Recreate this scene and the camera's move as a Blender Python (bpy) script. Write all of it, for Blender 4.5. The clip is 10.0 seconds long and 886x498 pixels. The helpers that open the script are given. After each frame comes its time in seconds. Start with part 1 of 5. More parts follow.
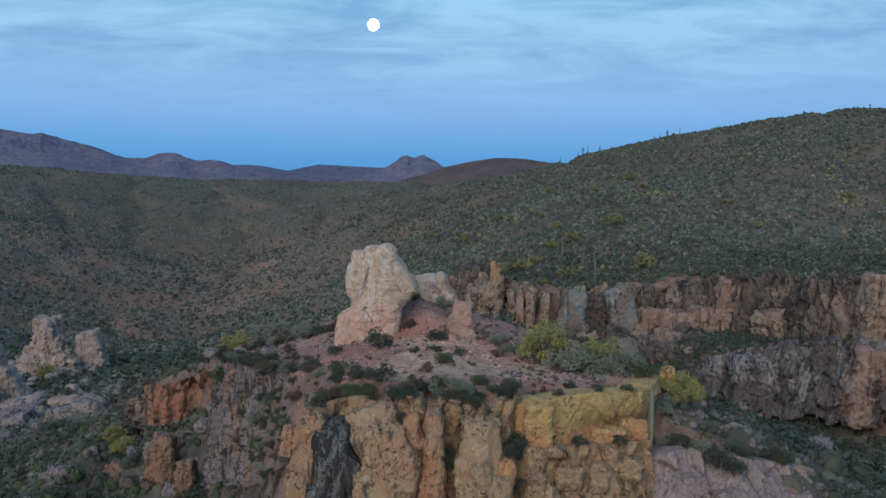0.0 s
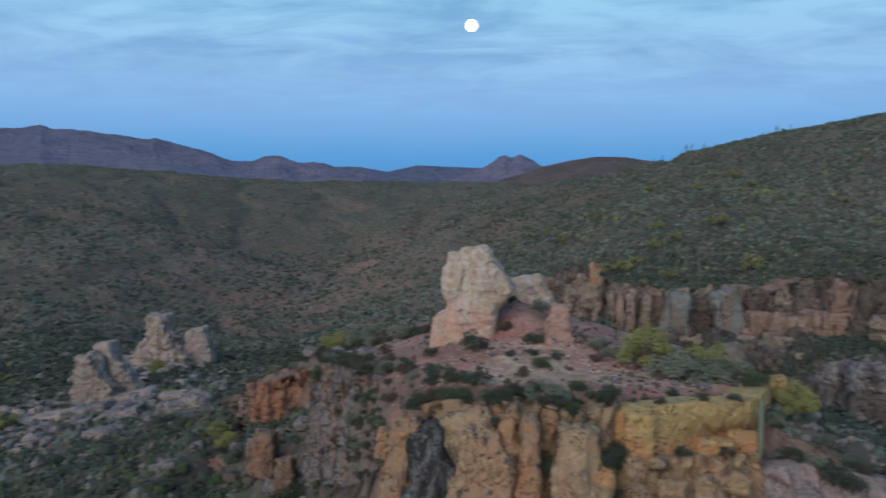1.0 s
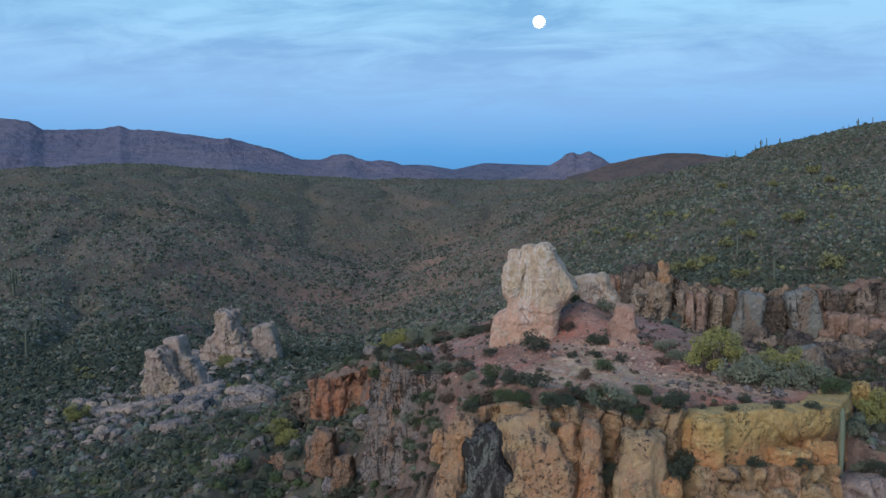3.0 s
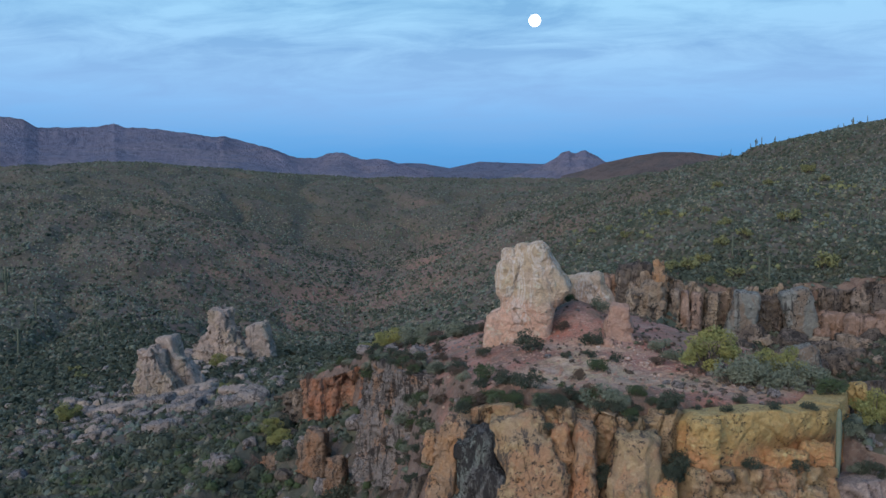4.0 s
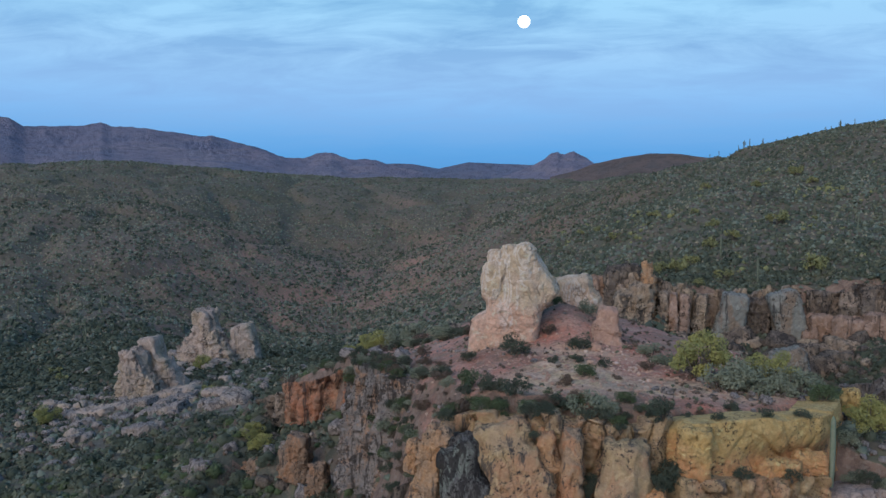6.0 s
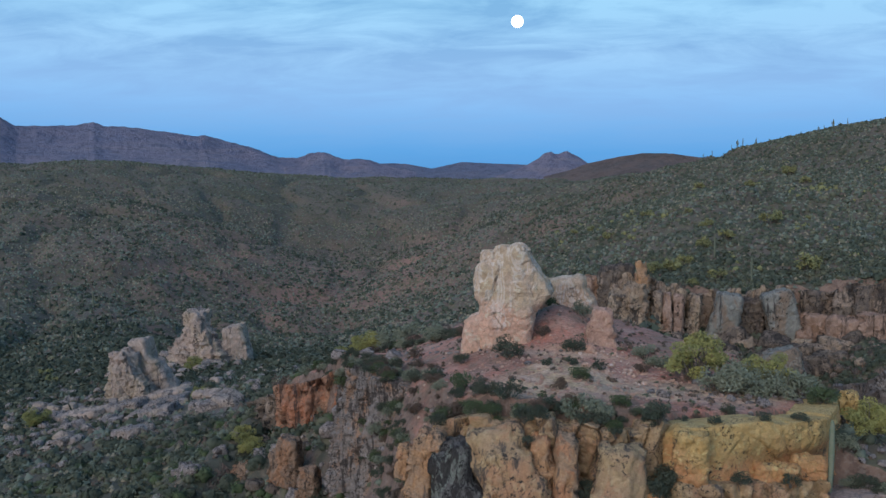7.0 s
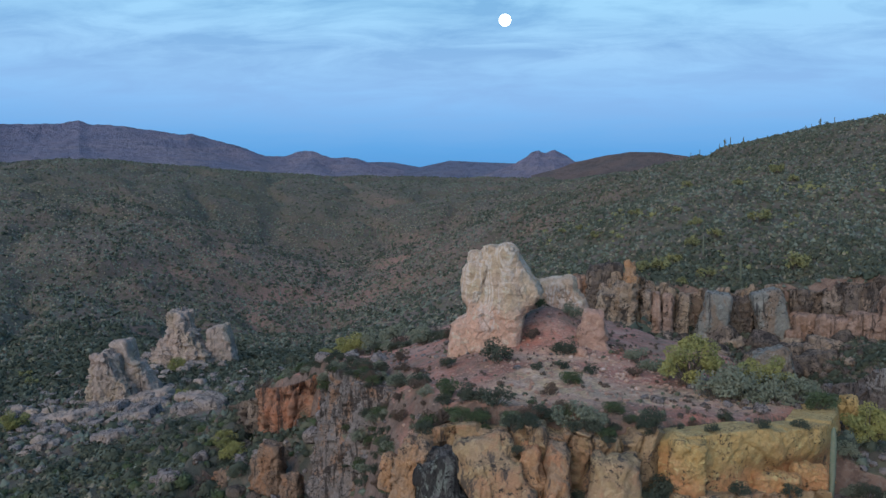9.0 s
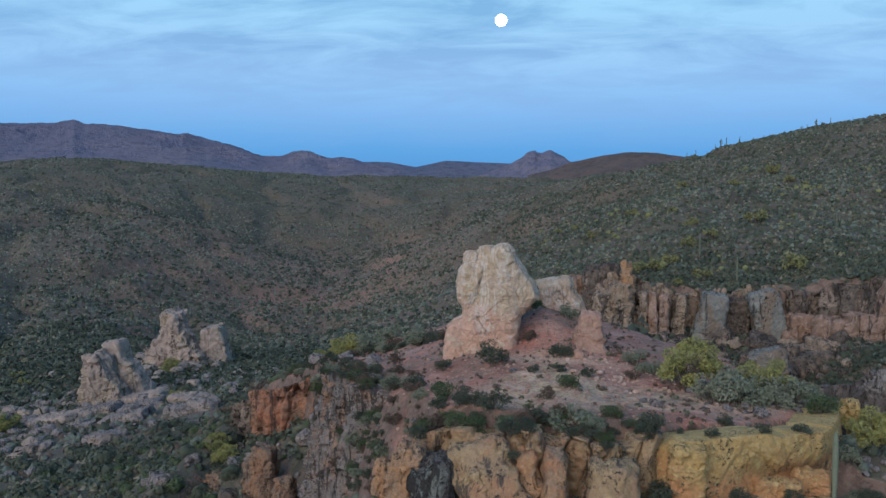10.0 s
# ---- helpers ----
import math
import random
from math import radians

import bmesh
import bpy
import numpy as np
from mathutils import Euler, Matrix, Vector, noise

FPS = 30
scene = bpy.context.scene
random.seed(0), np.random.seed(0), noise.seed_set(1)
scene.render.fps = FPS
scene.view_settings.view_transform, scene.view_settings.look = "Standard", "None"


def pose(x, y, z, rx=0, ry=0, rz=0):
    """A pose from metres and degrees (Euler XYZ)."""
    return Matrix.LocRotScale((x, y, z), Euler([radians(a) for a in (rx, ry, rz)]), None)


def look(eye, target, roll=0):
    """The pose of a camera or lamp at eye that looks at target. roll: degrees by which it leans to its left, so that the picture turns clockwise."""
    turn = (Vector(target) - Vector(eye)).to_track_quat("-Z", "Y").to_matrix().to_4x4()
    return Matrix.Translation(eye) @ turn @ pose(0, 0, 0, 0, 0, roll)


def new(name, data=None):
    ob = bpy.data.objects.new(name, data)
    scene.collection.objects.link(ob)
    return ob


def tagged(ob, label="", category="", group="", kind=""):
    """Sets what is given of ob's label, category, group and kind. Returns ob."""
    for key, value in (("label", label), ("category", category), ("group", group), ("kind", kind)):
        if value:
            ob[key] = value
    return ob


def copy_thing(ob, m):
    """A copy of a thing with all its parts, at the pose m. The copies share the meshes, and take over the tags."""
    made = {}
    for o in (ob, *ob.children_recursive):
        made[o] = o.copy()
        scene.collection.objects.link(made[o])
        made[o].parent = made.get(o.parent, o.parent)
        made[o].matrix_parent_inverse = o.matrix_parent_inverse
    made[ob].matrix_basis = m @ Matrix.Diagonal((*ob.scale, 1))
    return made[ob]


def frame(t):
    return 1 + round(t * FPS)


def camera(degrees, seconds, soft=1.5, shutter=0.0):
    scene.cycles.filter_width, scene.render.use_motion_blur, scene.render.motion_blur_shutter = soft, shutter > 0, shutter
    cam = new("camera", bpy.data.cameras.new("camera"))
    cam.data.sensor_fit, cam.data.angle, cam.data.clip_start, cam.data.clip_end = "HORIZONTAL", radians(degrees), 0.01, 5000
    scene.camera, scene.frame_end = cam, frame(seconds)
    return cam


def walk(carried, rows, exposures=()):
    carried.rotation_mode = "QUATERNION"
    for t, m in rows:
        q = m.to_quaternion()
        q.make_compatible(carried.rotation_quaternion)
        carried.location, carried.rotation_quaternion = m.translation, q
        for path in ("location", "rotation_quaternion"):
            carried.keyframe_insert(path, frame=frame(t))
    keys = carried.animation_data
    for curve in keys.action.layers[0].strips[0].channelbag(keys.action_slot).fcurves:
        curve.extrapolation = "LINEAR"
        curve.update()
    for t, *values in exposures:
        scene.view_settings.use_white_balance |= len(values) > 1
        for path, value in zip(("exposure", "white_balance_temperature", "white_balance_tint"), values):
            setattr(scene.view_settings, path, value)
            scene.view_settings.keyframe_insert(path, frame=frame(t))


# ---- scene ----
cam = camera(56.6, 10.0, soft=1.5, shutter=0.8)
PATH = [
    (0, (-0.02, -4.836, 14.008), (-0.027, -2.84, 13.873), 0.5),
    (0.5, (0.088, -4.281, 13.998), (0.026, -2.287, 13.864), 0.5),
    (0.75, (0.091, -4.075, 14.034), (-0.0625, -2.087, 13.899), 0.3),
    (1, (0.094, -3.87, 14.069), (-0.15, -1.89, 13.933), 0.1),
    (1.25, (0.175, -3.62, 14.067), (-0.16, -1.653, 13.93), -0.05),
    (1.5, (0.255, -3.368, 14.064), (-0.153, -1.415, 13.927), -0.2),
    (2, (0.302, -2.868, 13.996), (-0.113, -0.916, 13.857), -0.1),
    (2.5, (0.372, -2.43, 13.953), (-0.038, -0.477, 13.813), -0.1),
    (4, (0.494, -1.194, 13.86), (0.101, 0.762, 13.715), -0.0),
    (4.5, (0.534, -0.792, 13.881), (0.147, 1.165, 13.735), 0.0),
    (5, (0.518, -0.374, 13.877), (0.138, 1.584, 13.731), 0.1),
    (5.5, (0.513, 0.097, 13.82), (0.14, 2.056, 13.676), 0.2),
    (7, (0.426, 1.68, 13.786), (0.075, 3.644, 13.642), 0.2),
    (7.5, (0.38, 2.173, 13.795), (0.037, 4.138, 13.65), 0.2),
    (8, (0.312, 2.801, 13.767), (-0.024, 4.767, 13.621), 0.2),
    (8.5, (0.254, 3.277, 13.78), (-0.075, 5.244, 13.633), 0.2),
    (9, (0.172, 3.871, 13.749), (-0.15, 5.84, 13.602), 0.2),
    (9.5, (0.135, 4.374, 13.728), (-0.182, 6.343, 13.581), 0.3),
    (10, (0.064, 4.844, 13.729), (-0.248, 6.814, 13.582), 0.3),
]
walk(cam, [(t, look(eye, target, roll)) for t, eye, target, roll in PATH],
     exposures=[(0.0, -0.09), (0.5, -0.11), (1.0, -0.13), (1.5, -0.15), (2.0, -0.13), (2.5, 0.0), (10.0, 0.02)])

# ---- world and light: dusk, full moon ahead, afterglow behind the camera ----
world = bpy.data.worlds.new("dusk_sky")
scene.world = world
world.use_nodes = True
wt = world.node_tree
wt.nodes.clear()


def wn(kind, **props):
    n = wt.nodes.new(kind)
    for k, v in props.items():
        if k == "op":
            n.operation = v
        elif k == "blend":
            n.data_type, n.blend_type = "RGBA", v
    return n


def ramp(n, stops):
    e = n.color_ramp.elements
    while len(e) > 1:
        e.remove(e[-1])
    e[0].position, e[0].color = stops[0][0], (*stops[0][1], 1)
    for p, c in stops[1:]:
        e.new(p).color = (*c, 1)


def srgb(r, g, b):
    f = lambda v: v / 255 / 12.92 if v / 255 <= 0.04045 else ((v / 255 + 0.055) / 1.055) ** 2.4  # noqa: E731
    return f(r), f(g), f(b)


coord = wn("ShaderNodeTexCoord")
split = wn("ShaderNodeSeparateXYZ")
wt.links.new(coord.outputs["Generated"], split.inputs[0])
sky_ramp = wn("ShaderNodeValToRGB")
ramp(sky_ramp, [(0.0, srgb(84, 146, 208)), (0.045, srgb(96, 165, 228)), (0.10, srgb(138, 190, 243)),
                (0.16, srgb(160, 208, 250)), (0.24, srgb(162, 218, 252)), (0.5, srgb(125, 180, 230)), (1.0, srgb(95, 145, 205))])
wt.links.new(split.outputs["Z"], sky_ramp.inputs[0])
# cloud sheet: the direction meets a high plane
high = wn("ShaderNodeMath", op="ADD")
high.inputs[1].default_value = 0.16
wt.links.new(split.outputs["Z"], high.inputs[0])
flat = wn("ShaderNodeVectorMath", op="DIVIDE")
comb = wn("ShaderNodeCombineXYZ")
for i in range(3):
    wt.links.new(high.outputs[0], comb.inputs[i])
wt.links.new(coord.outputs["Generated"], flat.inputs[0])
wt.links.new(comb.outputs[0], flat.inputs[1])
stretch = wn("ShaderNodeMapping")
stretch.inputs["Scale"].default_value = (0.8, 1.3, 0.4)
stretch.inputs["Rotation"].default_value = (0, 0, radians(-14))
wt.links.new(flat.outputs[0], stretch.inputs[0])
cloud = wn("ShaderNodeTexNoise")
cloud.inputs["Scale"].default_value, cloud.inputs["Detail"].default_value, cloud.inputs["Roughness"].default_value = 2.6, 8, 0.6
cloud.inputs["Distortion"].default_value = 0.5
wt.links.new(stretch.outputs[0], cloud.inputs["Vector"])
cloud_amount = wn("ShaderNodeMapRange")
cloud_amount.inputs["From Min"].default_value, cloud_amount.inputs["From Max"].default_value = 0.38, 0.62
wt.links.new(cloud.outputs[0], cloud_amount.inputs["Value"])
cloud_fade = wn("ShaderNodeMapRange")
cloud_fade.inputs["From Min"].default_value, cloud_fade.inputs["From Max"].default_value = 0.03, 0.17
cloud_fade.inputs["To Max"].default_value = 0.9
wt.links.new(split.outputs["Z"], cloud_fade.inputs["Value"])
cloud_mul = wn("ShaderNodeMath", op="MULTIPLY")
wt.links.new(cloud_amount.outputs[0], cloud_mul.inputs[0])
wt.links.new(cloud_fade.outputs[0], cloud_mul.inputs[1])
cloud_ramp = wn("ShaderNodeValToRGB")
ramp(cloud_ramp, [(0.0, srgb(125, 176, 230)), (0.12, srgb(136, 178, 230)), (0.22, srgb(124, 180, 226)), (1.0, srgb(90, 135, 185))])
wt.links.new(split.outputs["Z"], cloud_ramp.inputs[0])
sky_mix = wn("ShaderNodeMix", blend="MIX")
wt.links.new(cloud_mul.outputs[0], sky_mix.inputs["Factor"])
wt.links.new(sky_ramp.outputs[0], sky_mix.inputs["A"])
wt.links.new(cloud_ramp.outputs[0], sky_mix.inputs["B"])
background = wn("ShaderNodeBackground")
background.inputs["Strength"].default_value = 1.0
wt.links.new(sky_mix.outputs["Result"], background.inputs["Color"])
world_out = wn("ShaderNodeOutputWorld")
wt.links.new(background.outputs[0], world_out.inputs[0])

sun_data = bpy.data.lights.new("afterglow", "SUN")
sun_data.energy, sun_data.angle, sun_data.color = 2.5, radians(60), (0.97, 0.875, 0.79)
sun = new("afterglow", sun_data)
sun.matrix_world = look((-40, -100, 55), (0, 0, 0))

# ---- noise ----
PERM = np.random.RandomState(11).permutation(256)
PERM = np.concatenate([PERM, PERM, PERM])
GRAD = np.random.RandomState(5).normal(size=(256, 3))
GRAD /= np.linalg.norm(GRAD, axis=1)[:, None]


GX, GY, GZ = (np.ascontiguousarray(GRAD[:, k], np.float32) for k in range(3))
PERM = PERM.astype(np.int32)


def perlin(p):
    """Gradient noise at points p (n, 3), about -0.7 to 0.7."""
    x, y, z = (np.ascontiguousarray(p[:, k]) for k in range(3))
    fx, fy, fz = np.floor(x), np.floor(y), np.floor(z)
    i, j, k = (v.astype(np.int32) & 255 for v in (fx, fy, fz))
    x, y, z = (np.asarray(a - c, np.float32) for a, c in ((x, fx), (y, fy), (z, fz)))
    wx, wy, wz = (v * v * v * (v * (v * 6 - 15) + 10) for v in (x, y, z))

    def edge(dy, dz):
        a, c = PERM[PERM[PERM[i] + j + dy] + k + dz], PERM[PERM[PERM[i + 1] + j + dy] + k + dz]
        yy, zz = y - np.float32(dy), z - np.float32(dz)
        low = GX[a] * x + GY[a] * yy + GZ[a] * zz
        return low + wx * (GX[c] * (x - np.float32(1)) + GY[c] * yy + GZ[c] * zz - low)

    near, far = edge(0, 0), edge(0, 1)
    near = near + wy * (edge(1, 0) - near)
    far = far + wy * (edge(1, 1) - far)
    return near + wz * (far - near)


def fbm(p, octaves=4, gain=0.5):
    total, amp = np.zeros(len(p), np.float32), np.float32(1.0)
    for k in range(octaves):
        total += amp * perlin(p * 2 ** k + 17.3 * k)
        amp *= np.float32(gain)
    return total


def cells(p, seed=0):
    """Worley noise: the gap between the two nearest cell centres, a random number of the cell, and the way from its centre."""
    i = np.floor(p).astype(np.int64)
    best, second, tag, off = np.full(len(p), 9.0), np.full(len(p), 9.0), np.zeros(len(p)), np.zeros((len(p), 3))
    for dx in (-1, 0, 1):
        for dy in (-1, 0, 1):
            for dz in (-1, 0, 1):
                c = i + (dx, dy, dz)
                h = PERM[PERM[PERM[(c[:, 0] + seed) & 255] + (c[:, 1] & 255)] + (c[:, 2] & 255)]
                way = p - c - 0.5 - 0.42 * GRAD[h]
                d = np.sqrt((way * way).sum(axis=1))
                near = d < best
                second = np.where(near, best, np.minimum(second, d))
                best, tag, off = np.where(near, d, best), np.where(near, h / 255.0, tag), np.where(near[:, None], way, off)
    return second - best, tag, off


def step(a, b, v):
    u = np.clip((v - a) / (b - a), 0, 1)
    return u * u * (3 - 2 * u)


# ---- materials ----
def material(name, rough=0.9):
    m = bpy.data.materials.new(name)
    m.use_nodes = True
    t = m.node_tree
    b = t.nodes["Principled BSDF"]
    b.inputs["Roughness"].default_value = rough
    b.inputs["Specular IOR Level"].default_value = 0.25
    return m, t, b


def node(t, kind, **inputs):
    n = t.nodes.new(kind)
    for k, v in inputs.items():
        n.inputs[k.replace("_", " ")].default_value = v
    return n


def noise_tex(t, vec, scale, detail=5, rough=0.55, distort=0.0):
    n = node(t, "ShaderNodeTexNoise", Scale=scale, Detail=detail, Roughness=rough, Distortion=distort)
    t.links.new(vec, n.inputs["Vector"])
    return n.outputs["Fac"]


def spread(t, fac, a, b):
    n = node(t, "ShaderNodeMapRange", From_Min=a, From_Max=b)
    n.interpolation_type = "SMOOTHSTEP"
    t.links.new(fac, n.inputs["Value"])
    return n.outputs[0]


def mixed(t, fac, a, b, blend="MIX"):
    n = t.nodes.new("ShaderNodeMix")
    n.data_type, n.blend_type = "RGBA", blend
    for key, v in (("Factor", fac), ("A", a), ("B", b)):
        socket = n.inputs[key]
        if isinstance(v, (int, float)):
            socket.default_value = v
        elif isinstance(v, tuple):
            socket.default_value = (*v, 1)
        else:
            t.links.new(v, socket)
    return n.outputs["Result"]


def times(t, a, b):
    n = t.nodes.new("ShaderNodeMath")
    n.operation = "MULTIPLY"
    for i, v in enumerate((a, b)):
        if isinstance(v, (int, float)):
            n.inputs[i].default_value = v
        else:
            t.links.new(v, n.inputs[i])
    return n.outputs[0]


def scaled(t, vec, sx, sy, sz):
    n = t.nodes.new("ShaderNodeMapping")
    n.inputs["Scale"].default_value = (sx, sy, sz)
    t.links.new(vec, n.inputs[0])
    return n.outputs[0]


def position(t):
    return t.nodes.new("ShaderNodeNewGeometry").outputs["Position"]


def bumped(t, b, height, strength, distance):
    n = node(t, "ShaderNodeBump", Strength=strength, Distance=distance)
    t.links.new(height, n.inputs["Height"])
    t.links.new(n.outputs[0], b.inputs["Normal"])


def rock_material(name, main, second, third, dark, size=1.0, varnish=0.35, lichen=0.3, crack=0.5, low=None, wash=0.0):
    """Weathered rock: two tones in patches, a stained third, dark varnish that runs down, specks of lichen and fine cracks. size: metres of a patch.
    low: the height under which the third tone takes over, an iron-rich bed."""
    m, t, b = material(name, 0.92)
    p = position(t)
    patches = noise_tex(t, p, 0.6 / size, 5, 0.65, 0.8)
    col = mixed(t, spread(t, patches, 0.42, 0.58), main, second)
    stain = noise_tex(t, scaled(t, p, 1, 1, 0.45), 0.42 / size, 6, 0.7, 1.0)
    stained = times(t, spread(t, stain, 0.50, 0.60), 0.9)
    if low is not None:
        z = t.nodes.new("ShaderNodeSeparateXYZ")
        t.links.new(p, z.inputs[0])
        wob = t.nodes.new("ShaderNodeMath")
        wob.operation = "MULTIPLY_ADD"
        t.links.new(noise_tex(t, p, 0.3, 6, 0.7), wob.inputs[0])
        wob.inputs[1].default_value = 6.0
        t.links.new(z.outputs["Z"], wob.inputs[2])
        stained = times(t, spread(t, wob.outputs[0], low + 4.1, low + 2.0), 0.75)
    col = mixed(t, stained, col, third)
    grain = noise_tex(t, p, 5 / size, 9, 0.8)
    col = mixed(t, times(t, spread(t, grain, 0.40, 0.62), 0.55), col, tuple(v * 0.5 for v in main))
    pale = noise_tex(t, p, 2.3 / size, 6, 0.7, 0.6)
    col = mixed(t, times(t, spread(t, pale, 0.54, 0.66), 0.5), col, tuple(min(0.6, v * 1.35 + 0.03) for v in main))
    runs = noise_tex(t, scaled(t, p, 1, 1, 0.16), 1.5 / size, 7, 0.72, 0.4)
    col = mixed(t, times(t, spread(t, runs, 0.63 - 0.2 * varnish, 0.70 - 0.2 * varnish), 0.9), col, dark)
    speck = noise_tex(t, p, 4.5 / size, 5, 0.8)
    where = noise_tex(t, p, 0.5 / size, 4, 0.6)
    specks = times(t, spread(t, speck, 0.54, 0.58), spread(t, where, 0.64 - 0.28 * lichen, 0.70 - 0.28 * lichen))
    col = mixed(t, specks, col, tuple(v * 0.6 for v in dark))
    # black crust lichen settles on the faces that look up
    sky_side = t.nodes.new("ShaderNodeSeparateXYZ")
    t.links.new(t.nodes.new("ShaderNodeNewGeometry").outputs["Normal"], sky_side.inputs[0])
    crust = times(t, spread(t, noise_tex(t, p, 3.2 / size, 7, 0.8, 0.4), 0.50, 0.56), spread(t, sky_side.outputs["Z"], 0.15, 0.6))
    crust = times(t, crust, spread(t, noise_tex(t, p, 0.45 / size, 4, 0.6, 0.5), 0.44, 0.56))
    col = mixed(t, times(t, crust, min(0.85, 1.1 * lichen)), col, tuple(v * 0.8 for v in dark))
    if wash:
        drip = noise_tex(t, scaled(t, p, 1, 1, 0.35), 0.9 / size, 6, 0.6, 1.6)
        band = times(t, spread(t, drip, 0.44, 0.50), spread(t, drip, 0.57, 0.51))
        band = times(t, band, spread(t, noise_tex(t, p, 0.35 / size, 3, 0.5), 0.46, 0.54))
        col = mixed(t, times(t, band, wash), col, (0.74, 0.70, 0.67))
    vor = node(t, "ShaderNodeTexVoronoi", Scale=0.4 / size)
    vor.feature = "DISTANCE_TO_EDGE"
    bent = t.nodes.new("ShaderNodeVectorMath")
    bent.operation = "ADD"
    wob = node(t, "ShaderNodeTexNoise", Scale=1.3 / size, Detail=5.0)
    t.links.new(scaled(t, p, 1, 1, 0.5), bent.inputs[0])
    t.links.new(wob.outputs["Color"], bent.inputs[1])
    t.links.new(p, wob.inputs["Vector"])
    t.links.new(bent.outputs[0], vor.inputs["Vector"])
    line = times(t, spread(t, vor.outputs["Distance"], 0.016, 0.0), spread(t, noise_tex(t, p, 0.7 / size, 3), 0.50, 0.58))
    col = mixed(t, times(t, line, crack), col, tuple(v * 0.45 for v in dark))
    t.links.new(col, b.inputs["Base Color"])
    h = mixed(t, 0.5, grain, pale)
    h = mixed(t, times(t, line, 0.6), h, (0.0, 0.0, 0.0))
    bumped(t, b, h, 0.9, 0.3 * size)
    return m


pale_rock = rock_material("pale_rock", (0.58, 0.435, 0.33), (0.53, 0.395, 0.265), (0.64, 0.365, 0.275), (0.20, 0.15, 0.13), 1.5, 0.08, 0.10, 0.45, low=4.2, wash=0.38)
pink_rock = rock_material("pink_rock", (0.50, 0.31, 0.24), (0.42, 0.26, 0.20), (0.46, 0.33, 0.26), (0.16, 0.10, 0.09), 1.5, 0.15, 0.1, 0.5)
ochre_rock = rock_material("ochre_rock", (0.44, 0.305, 0.17), (0.40, 0.265, 0.165), (0.45, 0.245, 0.145), (0.085, 0.072, 0.065), 1.2, 0.40, 0.5, 0.4)
gold_rock = rock_material("gold_rock", (0.53, 0.365, 0.16), (0.50, 0.325, 0.13), (0.50, 0.21, 0.11), (0.10, 0.08, 0.06), 0.9, 0.12, 0.4, 0.4, low=-1.7)
orange_rock = rock_material("orange_rock", (0.33, 0.155, 0.09), (0.26, 0.16, 0.105), (0.30, 0.21, 0.125), (0.07, 0.055, 0.05), 1.2, 0.6, 0.6, 0.6)
dark_rock = rock_material("dark_rock", (0.10, 0.09, 0.085), (0.17, 0.16, 0.15), (0.22, 0.24, 0.21), (0.028, 0.024, 0.024), 1.1, 0.75, 0.9, 0.5)
slab_rock = rock_material("slab_rock", (0.44, 0.25, 0.135), (0.36, 0.24, 0.16), (0.46, 0.215, 0.115), (0.09, 0.07, 0.06), 1.0, 0.3, 0.55, 0.4)
red_crag_rock = rock_material("red_crag_rock", (0.36, 0.16, 0.095), (0.26, 0.15, 0.105), (0.33, 0.20, 0.135), (0.075, 0.055, 0.05), 1.2, 0.5, 0.5, 0.4)
brown_block_rock = rock_material("brown_block_rock", (0.28, 0.18, 0.125), (0.21, 0.15, 0.115), (0.32, 0.17, 0.10), (0.06, 0.05, 0.045), 0.9, 0.4, 0.6, 0.4)
column_rock = rock_material("column_rock", (0.25, 0.215, 0.20), (0.19, 0.17, 0.165), (0.34, 0.19, 0.115), (0.05, 0.042, 0.04), 0.9, 0.62, 0.7, 0.4)
scree_rock = rock_material("scree_rock", (0.34, 0.26, 0.235), (0.27, 0.215, 0.20), (0.40, 0.31, 0.27), (0.09, 0.075, 0.07), 0.9, 0.25, 0.4, 0.3)
streaked_rock = rock_material("streaked_rock", (0.125, 0.105, 0.10), (0.165, 0.14, 0.13), (0.21, 0.17, 0.15), (0.045, 0.038, 0.036), 3.0, 0.5, 0.7, 0.3, wash=0.28)
grey_rock = rock_material("grey_rock", (0.28, 0.235, 0.22), (0.24, 0.21, 0.205), (0.33, 0.27, 0.23), (0.07, 0.06, 0.06), 1.5, 0.45, 0.7, 0.5)
cream_rock = rock_material("cream_rock", (0.43, 0.335, 0.29), (0.35, 0.285, 0.25), (0.40, 0.32, 0.24), (0.10, 0.085, 0.08), 3.0, 0.2, 0.25, 0.5)
far_tan_rock = rock_material("far_tan_rock", (0.38, 0.285, 0.205), (0.30, 0.225, 0.18), (0.33, 0.235, 0.165), (0.085, 0.07, 0.062), 3.0, 0.5, 0.6, 0.5)
far_dark_rock = rock_material("far_dark_rock", (0.145, 0.115, 0.10), (0.18, 0.14, 0.11), (0.36, 0.27, 0.21), (0.045, 0.038, 0.036), 3.6, 0.58, 0.8, 0.5)
far_pink_rock = rock_material("far_pink_rock", (0.39, 0.265, 0.21), (0.31, 0.20, 0.15), (0.25, 0.14, 0.085), (0.06, 0.045, 0.04), 4.0, 0.4, 0.3, 0.5)
far_grey_rock = rock_material("far_grey_rock", (0.26, 0.25, 0.225), (0.22, 0.22, 0.20), (0.26, 0.18, 0.13), (0.05, 0.045, 0.045), 3.5, 0.4, 0.5, 0.5)


